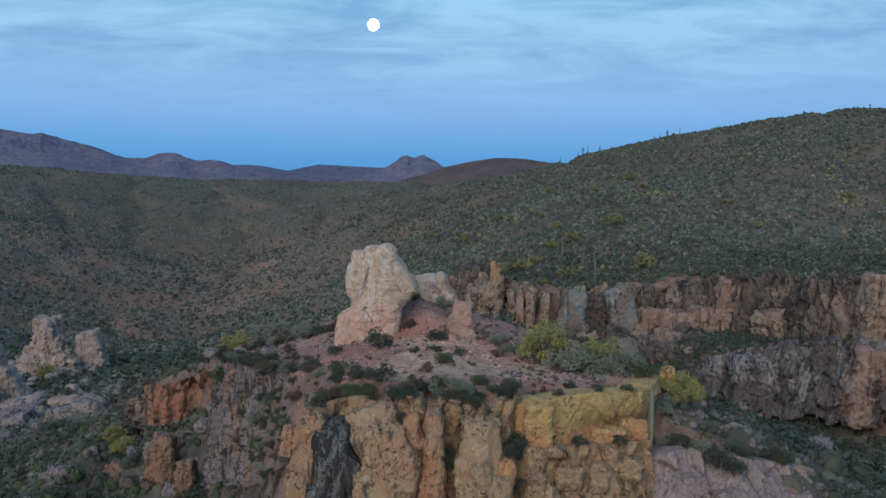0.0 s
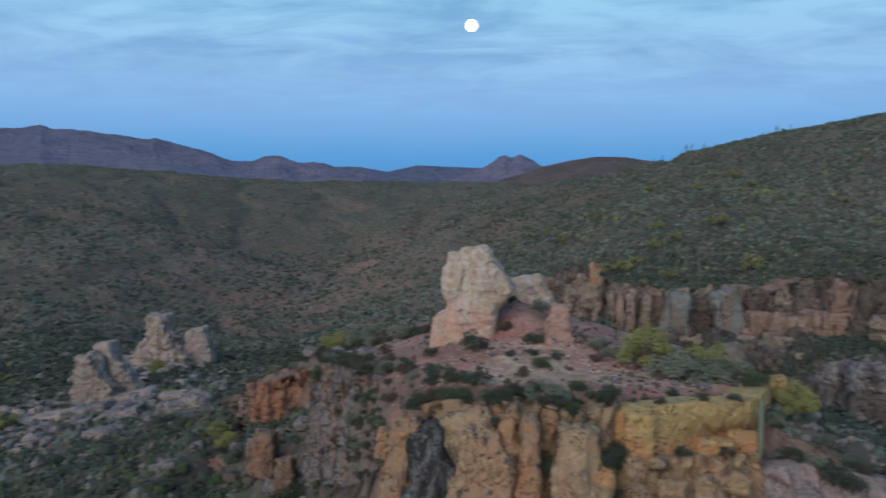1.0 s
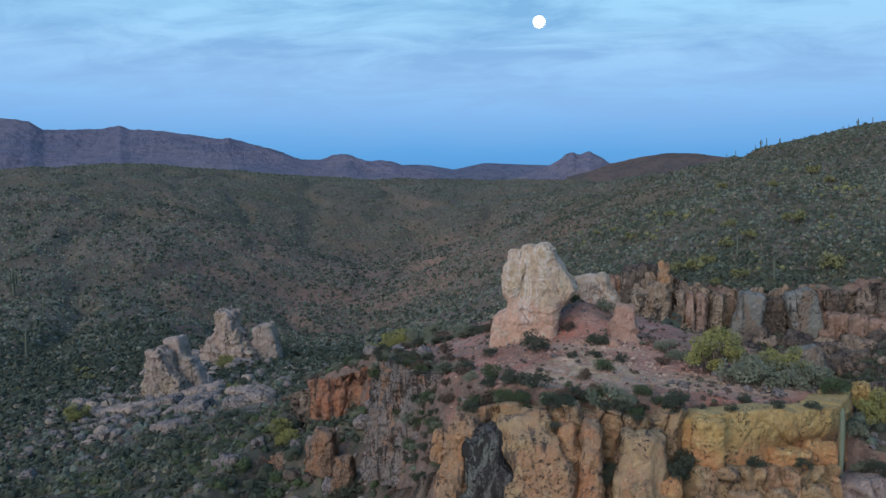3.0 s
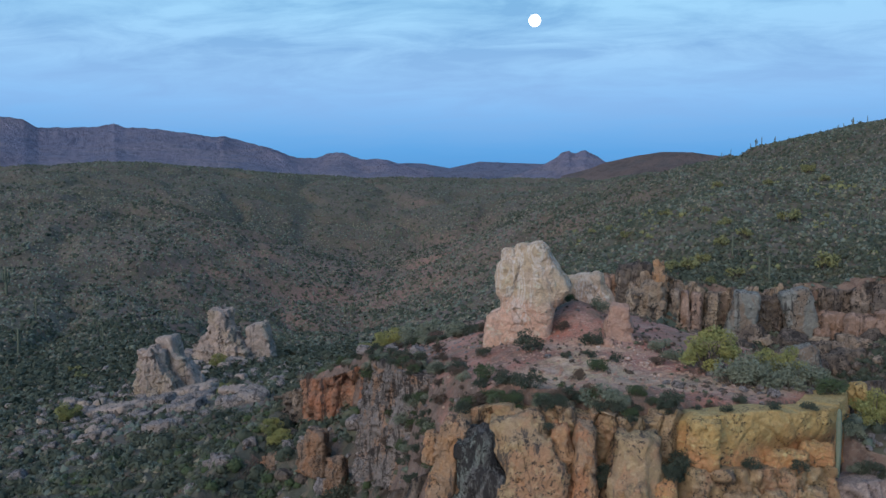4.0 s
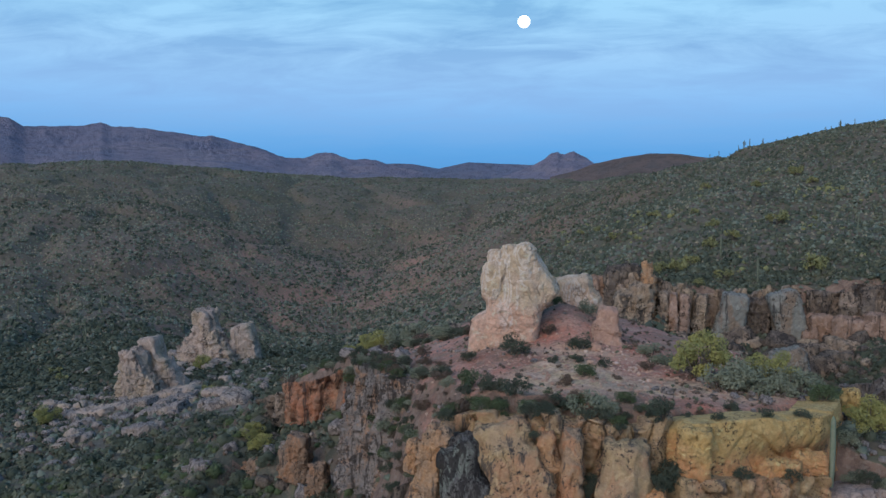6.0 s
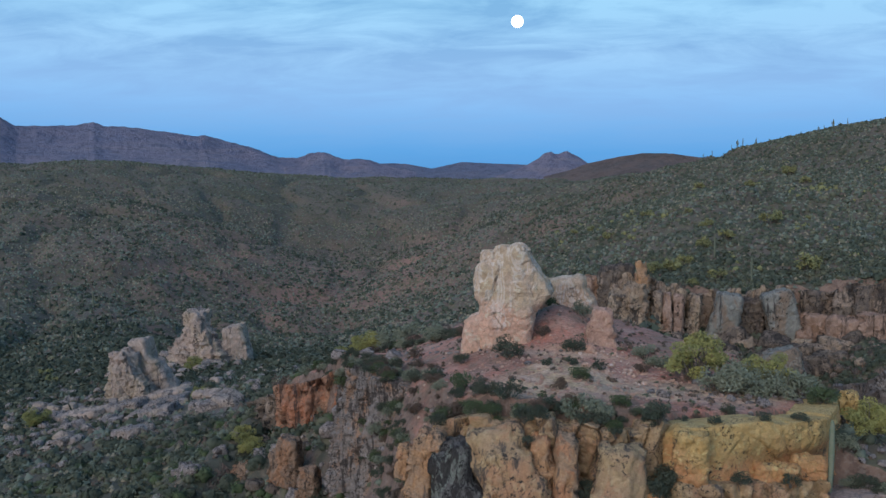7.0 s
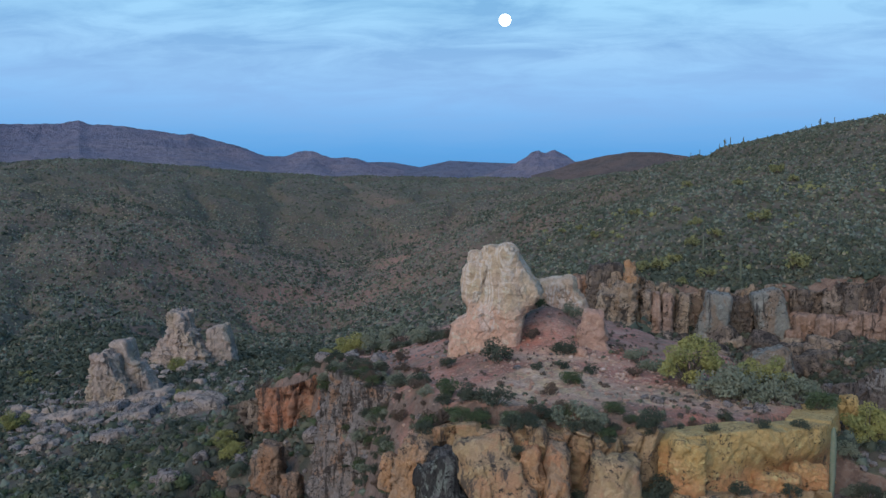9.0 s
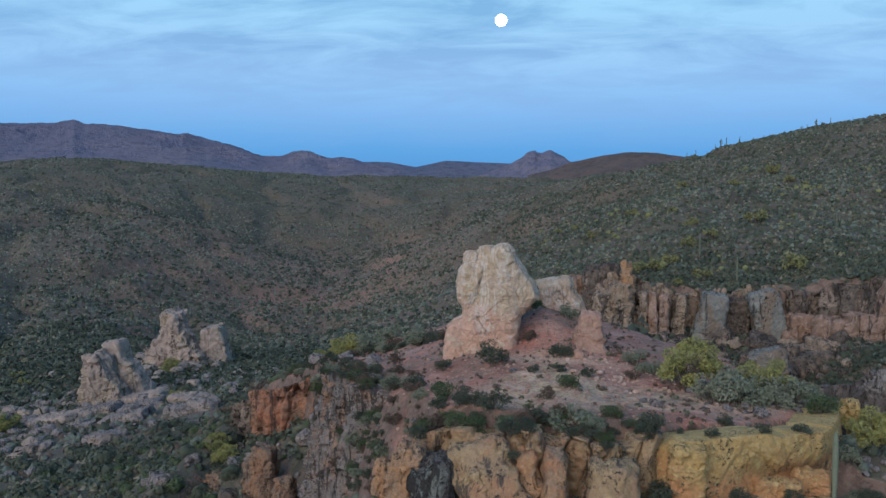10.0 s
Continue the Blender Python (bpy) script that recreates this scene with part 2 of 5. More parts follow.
def ground_material():
    """Stony desert soil: reddish on the knoll, brown with dark litter on the vegetated slopes."""
    m, t, b = material("desert_soil", 0.95)
    p = position(t)
    red = t.nodes.new("ShaderNodeAttribute")
    red.attribute_name = "red_soil"
    trail = t.nodes.new("ShaderNodeAttribute")
    trail.attribute_name = "worn_soil"
    far = t.nodes.new("ShaderNodeAttribute")
    far.attribute_name = "stony"
    big = noise_tex(t, p, 0.018, 5, 0.6, 0.5)
    col = mixed(t, spread(t, big, 0.38, 0.62), (0.074, 0.077, 0.060), (0.130, 0.103, 0.086))
    mid = noise_tex(t, p, 0.11, 5, 0.65)
    col = mixed(t, times(t, spread(t, mid, 0.45, 0.65), 0.7), col, (0.075, 0.066, 0.048))
    redn = mixed(t, spread(t, noise_tex(t, p, 0.25, 5, 0.65), 0.35, 0.65), (0.45, 0.17, 0.12), (0.46, 0.265, 0.205))
    redn = mixed(t, times(t, spread(t, noise_tex(t, p, 1.1, 6, 0.7, 0.4), 0.48, 0.62), 0.6), redn, (0.21, 0.125, 0.10))
    redn = mixed(t, times(t, spread(t, noise_tex(t, p, 4.0, 5, 0.75), 0.55, 0.64), 0.55), redn, (0.47, 0.33, 0.27))
    col = mixed(t, red.outputs["Fac"], col, redn)
    worn = mixed(t, spread(t, noise_tex(t, p, 0.5, 5, 0.65), 0.4, 0.62), (0.58, 0.41, 0.31), (0.58, 0.40, 0.24))
    worn = mixed(t, times(t, spread(t, noise_tex(t, p, 1.4, 6, 0.7, 0.3), 0.47, 0.60), 0.65), worn, (0.31, 0.20, 0.15))
    col = mixed(t, trail.outputs["Fac"], col, worn)
    stones = mixed(t, spread(t, noise_tex(t, p, 0.8, 5, 0.7), 0.42, 0.62), (0.17, 0.145, 0.14), (0.27, 0.225, 0.215))
    col = mixed(t, far.outputs["Fac"], col, stones)
    iron = t.nodes.new("ShaderNodeAttribute")
    iron.attribute_name = "iron_soil"
    col = mixed(t, iron.outputs["Fac"], col, mixed(t, spread(t, noise_tex(t, p, 0.06, 5, 0.65), 0.4, 0.6), (0.25, 0.145, 0.12), (0.19, 0.125, 0.105)))
    fine = noise_tex(t, p, 3.5, 6, 0.75)
    col = mixed(t, times(t, spread(t, fine, 0.42, 0.68), 0.5), col, (0.06, 0.05, 0.042))
    # low growth: tufts of grass and bursage a metre or two apart
    open_ground = t.nodes.new("ShaderNodeMath")
    open_ground.operation = "SUBTRACT"
    open_ground.inputs[0].default_value = 1.0
    t.links.new(red.outputs["Fac"], open_ground.inputs[1])
    for size, seed, tones in ((0.42, 0.0, ((0.052, 0.058, 0.038), (0.125, 0.115, 0.075))), (0.75, 40.0, ((0.075, 0.078, 0.05), (0.16, 0.125, 0.09)))):
        moved = t.nodes.new("ShaderNodeMapping")
        moved.inputs["Location"].default_value = (seed, seed, 0)
        t.links.new(scaled(t, p, 1, 1, 0.0), moved.inputs[0])
        tuft = node(t, "ShaderNodeTexVoronoi", Scale=size, Randomness=1.0)
        t.links.new(moved.outputs[0], tuft.inputs["Vector"])
        tone = t.nodes.new("ShaderNodeSeparateColor")
        t.links.new(tuft.outputs["Color"], tone.inputs[0])
        spot = times(t, spread(t, tuft.outputs["Distance"], 0.50, 0.34), spread(t, tone.outputs["Green"], 0.25, 0.4))
        spot = times(t, times(t, spot, open_ground.outputs[0]), 0.85)
        col = mixed(t, spot, col, mixed(t, tone.outputs["Red"], tones[0], tones[1]))
    pebble = noise_tex(t, p, 2.4, 3, 0.8)
    col = mixed(t, times(t, spread(t, pebble, 0.66, 0.70), 0.7), col, (0.36, 0.29, 0.25))
    up = t.nodes.new("ShaderNodeSeparateXYZ")
    t.links.new(t.nodes.new("ShaderNodeNewGeometry").outputs["True Normal"], up.inputs[0])
    bare = mixed(t, spread(t, noise_tex(t, p, 0.9, 6, 0.7, 0.6), 0.42, 0.58), (0.13, 0.085, 0.068), (0.20, 0.13, 0.10))
    bare = mixed(t, times(t, spread(t, noise_tex(t, p, 3.0, 5, 0.75), 0.5, 0.6), 0.4), bare, (0.27, 0.22, 0.185))
    col = mixed(t, spread(t, up.outputs["Z"], 0.66, 0.50), col, bare)
    t.links.new(col, b.inputs["Base Color"])
    bumped(t, b, mixed(t, 0.5, fine, mid), 0.8, 0.35)
    return m


soil = ground_material()


def leaf_material(name, a, c, clump=0.35):
    """Small leaves: tone varies from leaf to leaf and from clump to clump."""
    m, t, b = material(name, 0.85)
    p = position(t)
    island = t.nodes.new("ShaderNodeNewGeometry").outputs["Random Per Island"]
    col = mixed(t, spread(t, noise_tex(t, p, clump, 3, 0.6), 0.35, 0.65), a, c)
    col = mixed(t, times(t, island, 0.45), col, tuple(v * 0.55 for v in a))
    t.links.new(col, b.inputs["Base Color"])
    return m


leaf_dark = leaf_material("leaf_dark_green", (0.052, 0.066, 0.047), (0.080, 0.090, 0.064))
leaf_olive = leaf_material("leaf_olive", (0.088, 0.098, 0.066), (0.135, 0.135, 0.088))
leaf_sage = leaf_material("leaf_sage", (0.125, 0.15, 0.118), (0.175, 0.195, 0.15))
leaf_yellow = leaf_material("leaf_yellow_bloom", (0.30, 0.28, 0.095), (0.20, 0.215, 0.09))
leaf_faded = leaf_material("leaf_faded_bloom", (0.235, 0.225, 0.095), (0.165, 0.175, 0.085))
leaf_dry = leaf_material("leaf_dry", (0.13, 0.090, 0.068), (0.10, 0.075, 0.06))
leaf_silver = leaf_material("leaf_silver", (0.165, 0.185, 0.135), (0.225, 0.235, 0.17))
straw = leaf_material("dry_grass", (0.27, 0.225, 0.155), (0.20, 0.175, 0.12))
leaf_green = leaf_material("leaf_green", (0.060, 0.086, 0.040), (0.082, 0.105, 0.052))


def mountain_material(name, a, c, d, scale):
    """Bare mountain rock seen from afar: broad tones, darker mottling, pale beds."""
    m, t, b = material(name, 0.95)
    p = position(t)
    col = mixed(t, spread(t, noise_tex(t, p, scale, 6, 0.65, 0.5), 0.38, 0.62), a, c)
    beds = noise_tex(t, scaled(t, p, 0.25, 0.25, 2.2), scale * 3, 5, 0.6)
    col = mixed(t, times(t, spread(t, beds, 0.5, 0.62), 0.7), col, d)
    ribs = noise_tex(t, p, scale * 6, 6, 0.75)
    col = mixed(t, times(t, spread(t, ribs, 0.48, 0.62), 0.6), col, tuple(v * 0.6 for v in c))
    t.links.new(col, b.inputs["Base Color"])
    bumped(t, b, ribs, 1.0, 0.25 / scale)
    return m


def plain_grain(name, a, c, scale, rough=0.9):
    m, t, b = material(name, rough)
    p = position(t)
    f = noise_tex(t, p, scale, 5, 0.65)
    t.links.new(mixed(t, spread(t, f, 0.35, 0.65), a, c), b.inputs["Base Color"])
    bumped(t, b, f, 0.5, 0.3 / scale)
    return m


bark = plain_grain("grey_bark", (0.12, 0.10, 0.08), (0.07, 0.06, 0.05), 12)
cactus_skin = plain_grain("cactus_skin", (0.13, 0.16, 0.11), (0.165, 0.18, 0.135), 4)
far_cactus_skin = plain_grain("weathered_cactus_skin", (0.095, 0.11, 0.075), (0.125, 0.135, 0.10), 2)
# range and butte: aerial haze put into the rock colour, bluer and paler
hazed_mountain_rock = mountain_material("hazed_mountain_rock", (0.275, 0.245, 0.325), (0.215, 0.215, 0.31), (0.32, 0.275, 0.33), 0.006)
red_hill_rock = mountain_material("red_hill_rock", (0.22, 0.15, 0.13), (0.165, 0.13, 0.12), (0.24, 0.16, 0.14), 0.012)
# horizon hills: their blue is distance haze painted as base colour
hazed_blue_rock = mountain_material("hazed_distant_rock", (0.20, 0.21, 0.30), (0.17, 0.195, 0.29), (0.22, 0.22, 0.30), 0.004)
moon_m, moon_t, moon_b = material("moon_glow")
moon_e = node(moon_t, "ShaderNodeEmission", Color=(1.0, 0.96, 0.90, 1), Strength=2.2)
moon_t.links.new(moon_e.outputs[0], moon_t.nodes["Material Output"].inputs[0])


# ---- mesh helpers ----
def mesh_from(name, verts, faces, mat, smooth=True):
    me = bpy.data.meshes.new(name)
    verts, faces = np.asarray(verts, np.float32), np.asarray(faces, np.int32)
    k = faces.shape[1]
    me.vertices.add(len(verts))
    me.vertices.foreach_set("co", verts.ravel())
    me.loops.add(faces.size)
    me.loops.foreach_set("vertex_index", faces.ravel())
    me.polygons.add(len(faces))
    me.polygons.foreach_set("loop_start", np.arange(0, faces.size, k, dtype=np.int32))
    me.update(calc_edges=True)
    me.polygons.foreach_set("use_smooth", np.full(len(faces), smooth))
    me.materials.append(mat)
    me.validate()
    return me


def thing(name, me, label, category, group="", kind="", at=None):
    ob = new(name, me)
    if at is not None:
        ob.location = at
    return tagged(ob, label, category, group, kind)


def part(name, me, parent, label=""):
    ob = new(name, me)
    ob.parent = parent
    return tagged(ob, label) if label else ob


# ---- landform ----
BROAD_HILLS = [
    (-40, 0, 7), (120, 0, -14), (-200, 160, -17), (120, 160, 6), (-360, 320, 6), (-200, 320, 6),
    (-40, 320, -4), (120, 320, 21), (280, 320, 22), (-360, 480, 20), (120, 480, 31), (280, 480, 16),
    (440, 480, 4), (-520, 640, 37), (-360, 640, 18), (-200, 640, -4), (-40, 640, 5), (120, 640, 22),
    (280, 640, 8), (-520, 820, 6), (-360, 820, 19), (-200, 820, 24), (-40, 820, 25), (120, 820, 8),
]
SPURS = [
    (-40, 100, 5), (40, 100, 18), (-120, 170, 5), (40, 170, 10), (-120, 240, 3), (-40, 240, -10),
    (120, 240, -6), (-200, 310, -3), (-120, 310, -11), (40, 310, 12), (120, 310, -8), (200, 310, 9),
    (-200, 380, 6), (-120, 380, -27), (-40, 380, -4), (40, 380, -6), (120, 380, -3), (200, 380, 10),
    (-280, 450, 3), (-200, 450, 4), (-120, 450, -8), (-40, 450, 5), (120, 450, -1), (200, 450, 6),
    (-200, 520, -14), (-120, 520, -13), (-40, 520, 1), (40, 520, -3), (120, 520, -3), (100, 480, 7),
]

CLIFF_LINE = [(-8, 216), (10, 203), (26, 210), (40, 209), (52, 209), (66, 201), (80, 189), (95, 175), (112, 155), (150, 125)]
KNOLL_RIM = [(-9, 52.2), (-2, 50.7), (5, 51.6), (10.5, 53.4), (15, 56.3), (17, 61), (15, 78), (8, 92), (-6, 104), (-26, 114), (-39, 106), (-31, 93), (-22, 79.5), (-17, 71), (-12.5, 60)]


def edge_distance(x, y, line, closed):
    """Signed distance to a line (positive on its left; inside, for a closed one) and the outward way of the nearest edge."""
    n = len(line)
    best = np.full(x.shape, 1e9)
    sign, ox, oy = np.ones(x.shape), np.zeros(x.shape), np.zeros(x.shape)
    inside = np.zeros(x.shape, bool)
    for i in range(n if closed else n - 1):
        (ax, ay), (bx, by) = line[i], line[(i + 1) % n]
        ex, ey = bx - ax, by - ay
        u = np.clip(((x - ax) * ex + (y - ay) * ey) / (ex * ex + ey * ey), 0, 1)
        d = np.hypot(x - ax - u * ex, y - ay - u * ey)
        near = d < best
        best = np.where(near, d, best)
        length = math.hypot(ex, ey)
        sign = np.where(near, np.sign(ex * (y - ay) - ey * (x - ax)), sign)
        ox, oy = np.where(near, ey / length, ox), np.where(near, -ex / length, oy)
        if closed:
            cross = ((ay > y) != (by > y)) & (x < ex * (y - ay) / (ey if ey else 1e-9) + ax)
            inside ^= cross
    return np.where(inside, best, -best) if closed else best * sign, ox, oy


def landform(x, y, rough=True):
    """The height of the ground."""
    z = np.full(x.shape, -30.0)
    for cx, cy, h in BROAD_HILLS:
        z += h * np.exp(-((x - cx) ** 2 + (y - cy) ** 2) / (2 * 140 ** 2))
    for cx, cy, h in SPURS:
        z += h * np.exp(-((x - cx) ** 2 + (y - cy) ** 2) / (2 * 55 ** 2))
    r = np.hypot(x, y)
    z = -30 + (z + 30) * (1 - step(950, 1500, r))
    p = np.stack([x, y, 0 * x], -1)
    if rough:
        gully = 1 - np.abs(fbm(p * 0.012 + 3.1, 3)) * 2
        z -= 4.5 * step(0.55, 1.0, gully) * step(220, 330, r) * (1 - step(700, 900, r))
        z += 3.0 * fbm(p * 0.014, 3) * step(160, 300, r)
        wob = 5 * fbm(p * 0.05 + 9, 3)
    else:
        wob = 0
    # canyon below the long cliff
    d, _, _ = edge_distance(x, y, CLIFF_LINE, False)
    side = step(-14, 6, x) * (1 - step(170, 260, x))
    d = d + wob * 0.9
    floor = -20.5 - 10.5 * step(0, 30, -d) - 3 * step(50, 90, x)
    bench = step(50, 64, x) * (1 - step(20, 27, -d))
    floor = floor * (1 - bench) - 19.5 * bench
    brow = -9.8 + 0.7 * wob + 4.0 * step(52, 68, x) + 2.5 * step(76, 100, x)
    hill = brow + (np.maximum(z, brow) - brow) * step(3, 55, d)
    z = np.where(side > 0, z * (1 - side) + side * (floor + (hill - floor) * step(0.5, 5, d)), z)
    # knoll
    s, ox, oy = edge_distance(x, y, KNOLL_RIM, True)
    s = -s + (0.22 * wob if rough else 0)
    top = 0.75 - 0.05 * np.maximum(0, y - 72) - 0.16 * np.maximum(0, -5 - x) - 0.17 * np.maximum(0, -10 - x) - 0.10 * np.maximum(0, x)
    face = step(-0.1, 0.5, -0.62 * ox - 0.78 * oy)
    face = face * step(-41, -33, x)
    drop = 0.8 + 7.0 * face
    wide = 4.5 * step(-9, -12, x) * (1 - step(61, 67, y))
    k = top + 2.7 * np.exp(-((x + 2.2) ** 2 / 2.6 ** 2 + (y - 76.0) ** 2 / 3.8 ** 2) / 2) - drop * step(-1.8, 0.5 + wide, s) - (0.36 + 0.34 * face) * np.maximum(0, s - 0.6)
    z = np.maximum(z, k)
    z = z + 4.6 * np.exp(-((x + 32) ** 2 + (y - 85.5) ** 2) / (2 * 5.0 ** 2))
    if rough:
        z += 0.55 * fbm(p * 0.16, 4) + 0.16 * fbm(p * 0.9, 3)
        z += (1.3 * fbm(p * 0.3 + 2, 3) - 0.3) * step(0.5, 4, s) * (1 - step(12, 30, s))
    return z


def height_at(x, y):
    return float(landform(np.array([float(x)]), np.array([float(y)]))[0])


def ground_sheet():
    az = np.radians(np.concatenate([np.arange(-180, -46, 6.0), np.arange(-46, 33, 0.15), np.linspace(33, 180, 26)]))
    r = np.concatenate([[0.0, 8, 16, 24], np.geomspace(30, 260, 330), np.geomspace(262, 1000, 190), np.geomspace(1030, 4900, 26)])
    a, rr = np.meshgrid(az, r, indexing="ij")
    x, y = rr * np.sin(a), rr * np.cos(a) - 5
    z = landform(x.ravel(), y.ravel())
    verts = np.stack([x.ravel(), y.ravel(), z], -1)
    n, m = a.shape
    i, j = np.meshgrid(np.arange(n - 1), np.arange(m - 1), indexing="ij")
    q = (i * m + j).ravel()
    faces = np.stack([q, q + m, q + m + 1, q + 1], -1)[:, ::-1]
    me = mesh_from("ground", verts, faces, soil)
    x, y = verts[:, 0], verts[:, 1]
    s, _, _ = edge_distance(x, y, KNOLL_RIM, True)
    p = verts * (1, 1, 0)
    n1 = fbm(p * 0.18, 4)
    red = step(-3, 2.0, s + 4 * n1) * (0.65 + 0.35 * step(-0.2, 0.3, n1))
    worn = step(0.0, 0.35, fbm(p * (0.07, 0.16, 1) + 4, 3) + 0.20) * step(1, 4, s) * (1 - step(66, 70, y)) * step(-9, -2, x)
    stony = step(0.05, 0.4, fbm(p * 0.05 + 8, 4) + 0.12) * np.exp(-((x + 84) ** 2 / 24 ** 2 + (y - 138) ** 2 / 24 ** 2) / 2)
    iron = np.exp(-((x + 125) ** 2 / 75 ** 2 + (y - 425) ** 2 / 85 ** 2) / 2)
    iron = np.clip(iron * (0.85 + 1.2 * fbm(p * 0.03 + 2, 4)) + 0.3 * step(0.15, 0.4, fbm(p * 0.022 + 6, 4)) * step(20, -60, x), 0, 1) * (1 - step(-3, 2, s))
    for name, v in (("iron_soil", iron), ("red_soil", red), ("worn_soil", worn), ("stony", np.clip(stony * 1.6, 0, 1))):
        me.attributes.new(name, "FLOAT", "POINT").data.foreach_set("value", v.astype(np.float32))
    thing("ground", me, "stony reddish-brown desert soil on hills and canyon", "ground", kind="structure")


ground_sheet()


# ---- rocks ----
def ball_grid(n):
    """A cube's surface of n by n squares a side, blown up to a unit sphere."""
    u = np.tan(np.linspace(-1, 1, n + 1) * math.pi / 4)
    a, b = np.meshgrid(u, u, indexing="ij")
    one = np.ones_like(a)
    sides = [(one, a, b), (-one, b, a), (b, one, a), (a, -one, b), (a, b, one), (b, a, -one)]
    pts = np.concatenate([np.stack(s, -1).reshape(-1, 3) for s in sides])
    i, j = np.meshgrid(np.arange(n), np.arange(n), indexing="ij")
    q = (i * (n + 1) + j).ravel()
    quad = np.stack([q, q + n + 1, q + n + 2, q + 1], -1)
    faces = np.concatenate([quad + k * (n + 1) ** 2 for k in range(6)])
    _, first, back = np.unique(np.round(pts, 5), axis=0, return_index=True, return_inverse=True)
    pts = pts[first]
    return pts / np.linalg.norm(pts, axis=1)[:, None], back.reshape(-1)[faces]


def crag(q, size, seed, layers=3):
    """Broken rock: tilted flat faces at three sizes with thin joints, for a displacement of about one tenth of size."""
    total = np.zeros(len(q))
    for k in range(layers):
        w = size / 2.3 ** k
        bent = q + 0.35 * w * np.stack([fbm(q / w * 0.8 + j * 11 + seed, 2) for j in range(3)], -1)
        gap, tag, off = cells(bent / w + 3.3 * k, seed + 3 * k)
        total += w * (0.10 * (tag - 0.5) + 0.24 * (GRAD[(tag * 255).astype(int)] * off).sum(axis=1) - 0.010 * (1 - step(0.0, 0.07, gap)))
    return total


def rock_mesh(name, lobes, mat, n=36, seed=0, rough=0.25, block=0.25, block_size=1.6, column=0.0, merge=0.5, cut=0.72, centre=None, rake=0.0):
    """A weathered rock, the smooth union of rounded boxes. lobes: (x, y, z, half width, half depth, half height[, tilt]) in metres above its foot.
    block: depth of the broken faces; column: depth of upright cracks."""
    way, faces = ball_grid(n)
    mid = np.array(centre if centre else np.mean([l[:3] for l in lobes], axis=0), float)

    rs = np.random.RandomState(seed + 900)
    cuts = []
    for _ in lobes:
        n = rs.normal(size=(8, 3)) * (1, 1, 0.7)
        n /= np.linalg.norm(n, axis=1)[:, None]
        cuts.append([(v, f) for v, f in zip(n, rs.uniform(cut, min(1.0, cut + 0.25), 8))])

    def solid(p):
        total = None
        for k, l in enumerate(lobes):
            c, h = np.array(l[:3]), np.array(l[3:6])
            q = p - c
            if len(l) > 6:
                ca, sa = math.cos(radians(l[6])), math.sin(radians(l[6]))
                q = np.stack([q[:, 0] * ca - q[:, 2] * sa, q[:, 1], q[:, 0] * sa + q[:, 2] * ca], -1)
            rnd = (0.2 if cut < 0.6 else 0.45) * h.min()
            e = np.abs(q) - (h - rnd)
            d = np.linalg.norm(np.maximum(e, 0), axis=1) + np.minimum(e.max(axis=1), 0) - rnd
            for n, far in cuts[k]:
                d = np.maximum(d, q @ n - far * (np.abs(n) * h).sum())
            if total is None:
                total = d
            else:
                u = np.clip(0.5 + 0.5 * (total - d) / merge, 0, 1)
                total = total * (1 - u) + d * u - merge * u * (1 - u)
        return total

    reach = max(np.linalg.norm(np.array(l[:3]) - mid) + np.linalg.norm(l[3:6]) for l in lobes) * 1.05
    r = np.full(len(way), reach)
    for _ in range(15):
        r = np.maximum(0, r - 0.92 * solid(mid + way * r[:, None]))
    p = mid + way * r[:, None]
    # outward way of the smooth body
    here = solid(p)
    g = np.stack([solid(p + np.eye(3)[k] * 0.1) - here for k in range(3)], -1)
    g /= np.linalg.norm(g, axis=1)[:, None] + 1e-9
    q = p + 37.7 * (seed + 1)
    shift = block * 2.6 / block_size ** 0.5 * crag(q, block_size, seed)
    if column:
        bent = q + 0.3 * block_size * np.stack([fbm(q / block_size * 0.7 + k * 11, 2) for k in range(3)], -1)
        gap, tag, off = cells(bent / (block_size * 0.8) * (1, 1, 0.10), seed + 3)
        shift += column * (0.7 * (tag - 0.5) - 0.8 * (1 - step(0.0, 0.10, gap)))
    shift += rough * (0.8 * fbm(q / block_size * 0.45, 3) + 0.30 * fbm(q / block_size * 3.2, 4, 0.65))
    if block_size < 2.2:
        shift += 0.07 * fbm(q * 1.7, 5, 0.68)
    p = p + g * shift[:, None]
    p[:, 1] -= rake * (p[:, 2].max() - p[:, 2])
    return mesh_from(name, p, faces, mat)


def rock(name, at, lobes, mat, label, category="rock", sink=0.0, group="", turn=0.0, **kw):
    ob = thing(name, rock_mesh(name, lobes, mat, **kw), label, category, group)
    ob.location, ob.rotation_euler = (at[0], at[1], at[2] - sink), (0, 0, radians(turn))
    return ob


def smooth_line(line, gap):
    """A line of points at even steps, with its corners rounded."""
    p = np.array(line, float)
    for _ in range(3):
        q, r = p[:-1] * 0.75 + p[1:] * 0.25, p[:-1] * 0.25 + p[1:] * 0.75
        p = np.concatenate([p[:1], np.stack([q, r], 1).reshape(-1, p.shape[1]), p[-1:]])
    d = np.concatenate([[0], np.cumsum(np.linalg.norm(np.diff(p[:, :2], axis=0), axis=1))])
    s = np.linspace(0, d[-1], max(8, int(d[-1] / gap)))
    return s, np.stack([np.interp(s, d, p[:, k]) for k in range(p.shape[1])], -1)


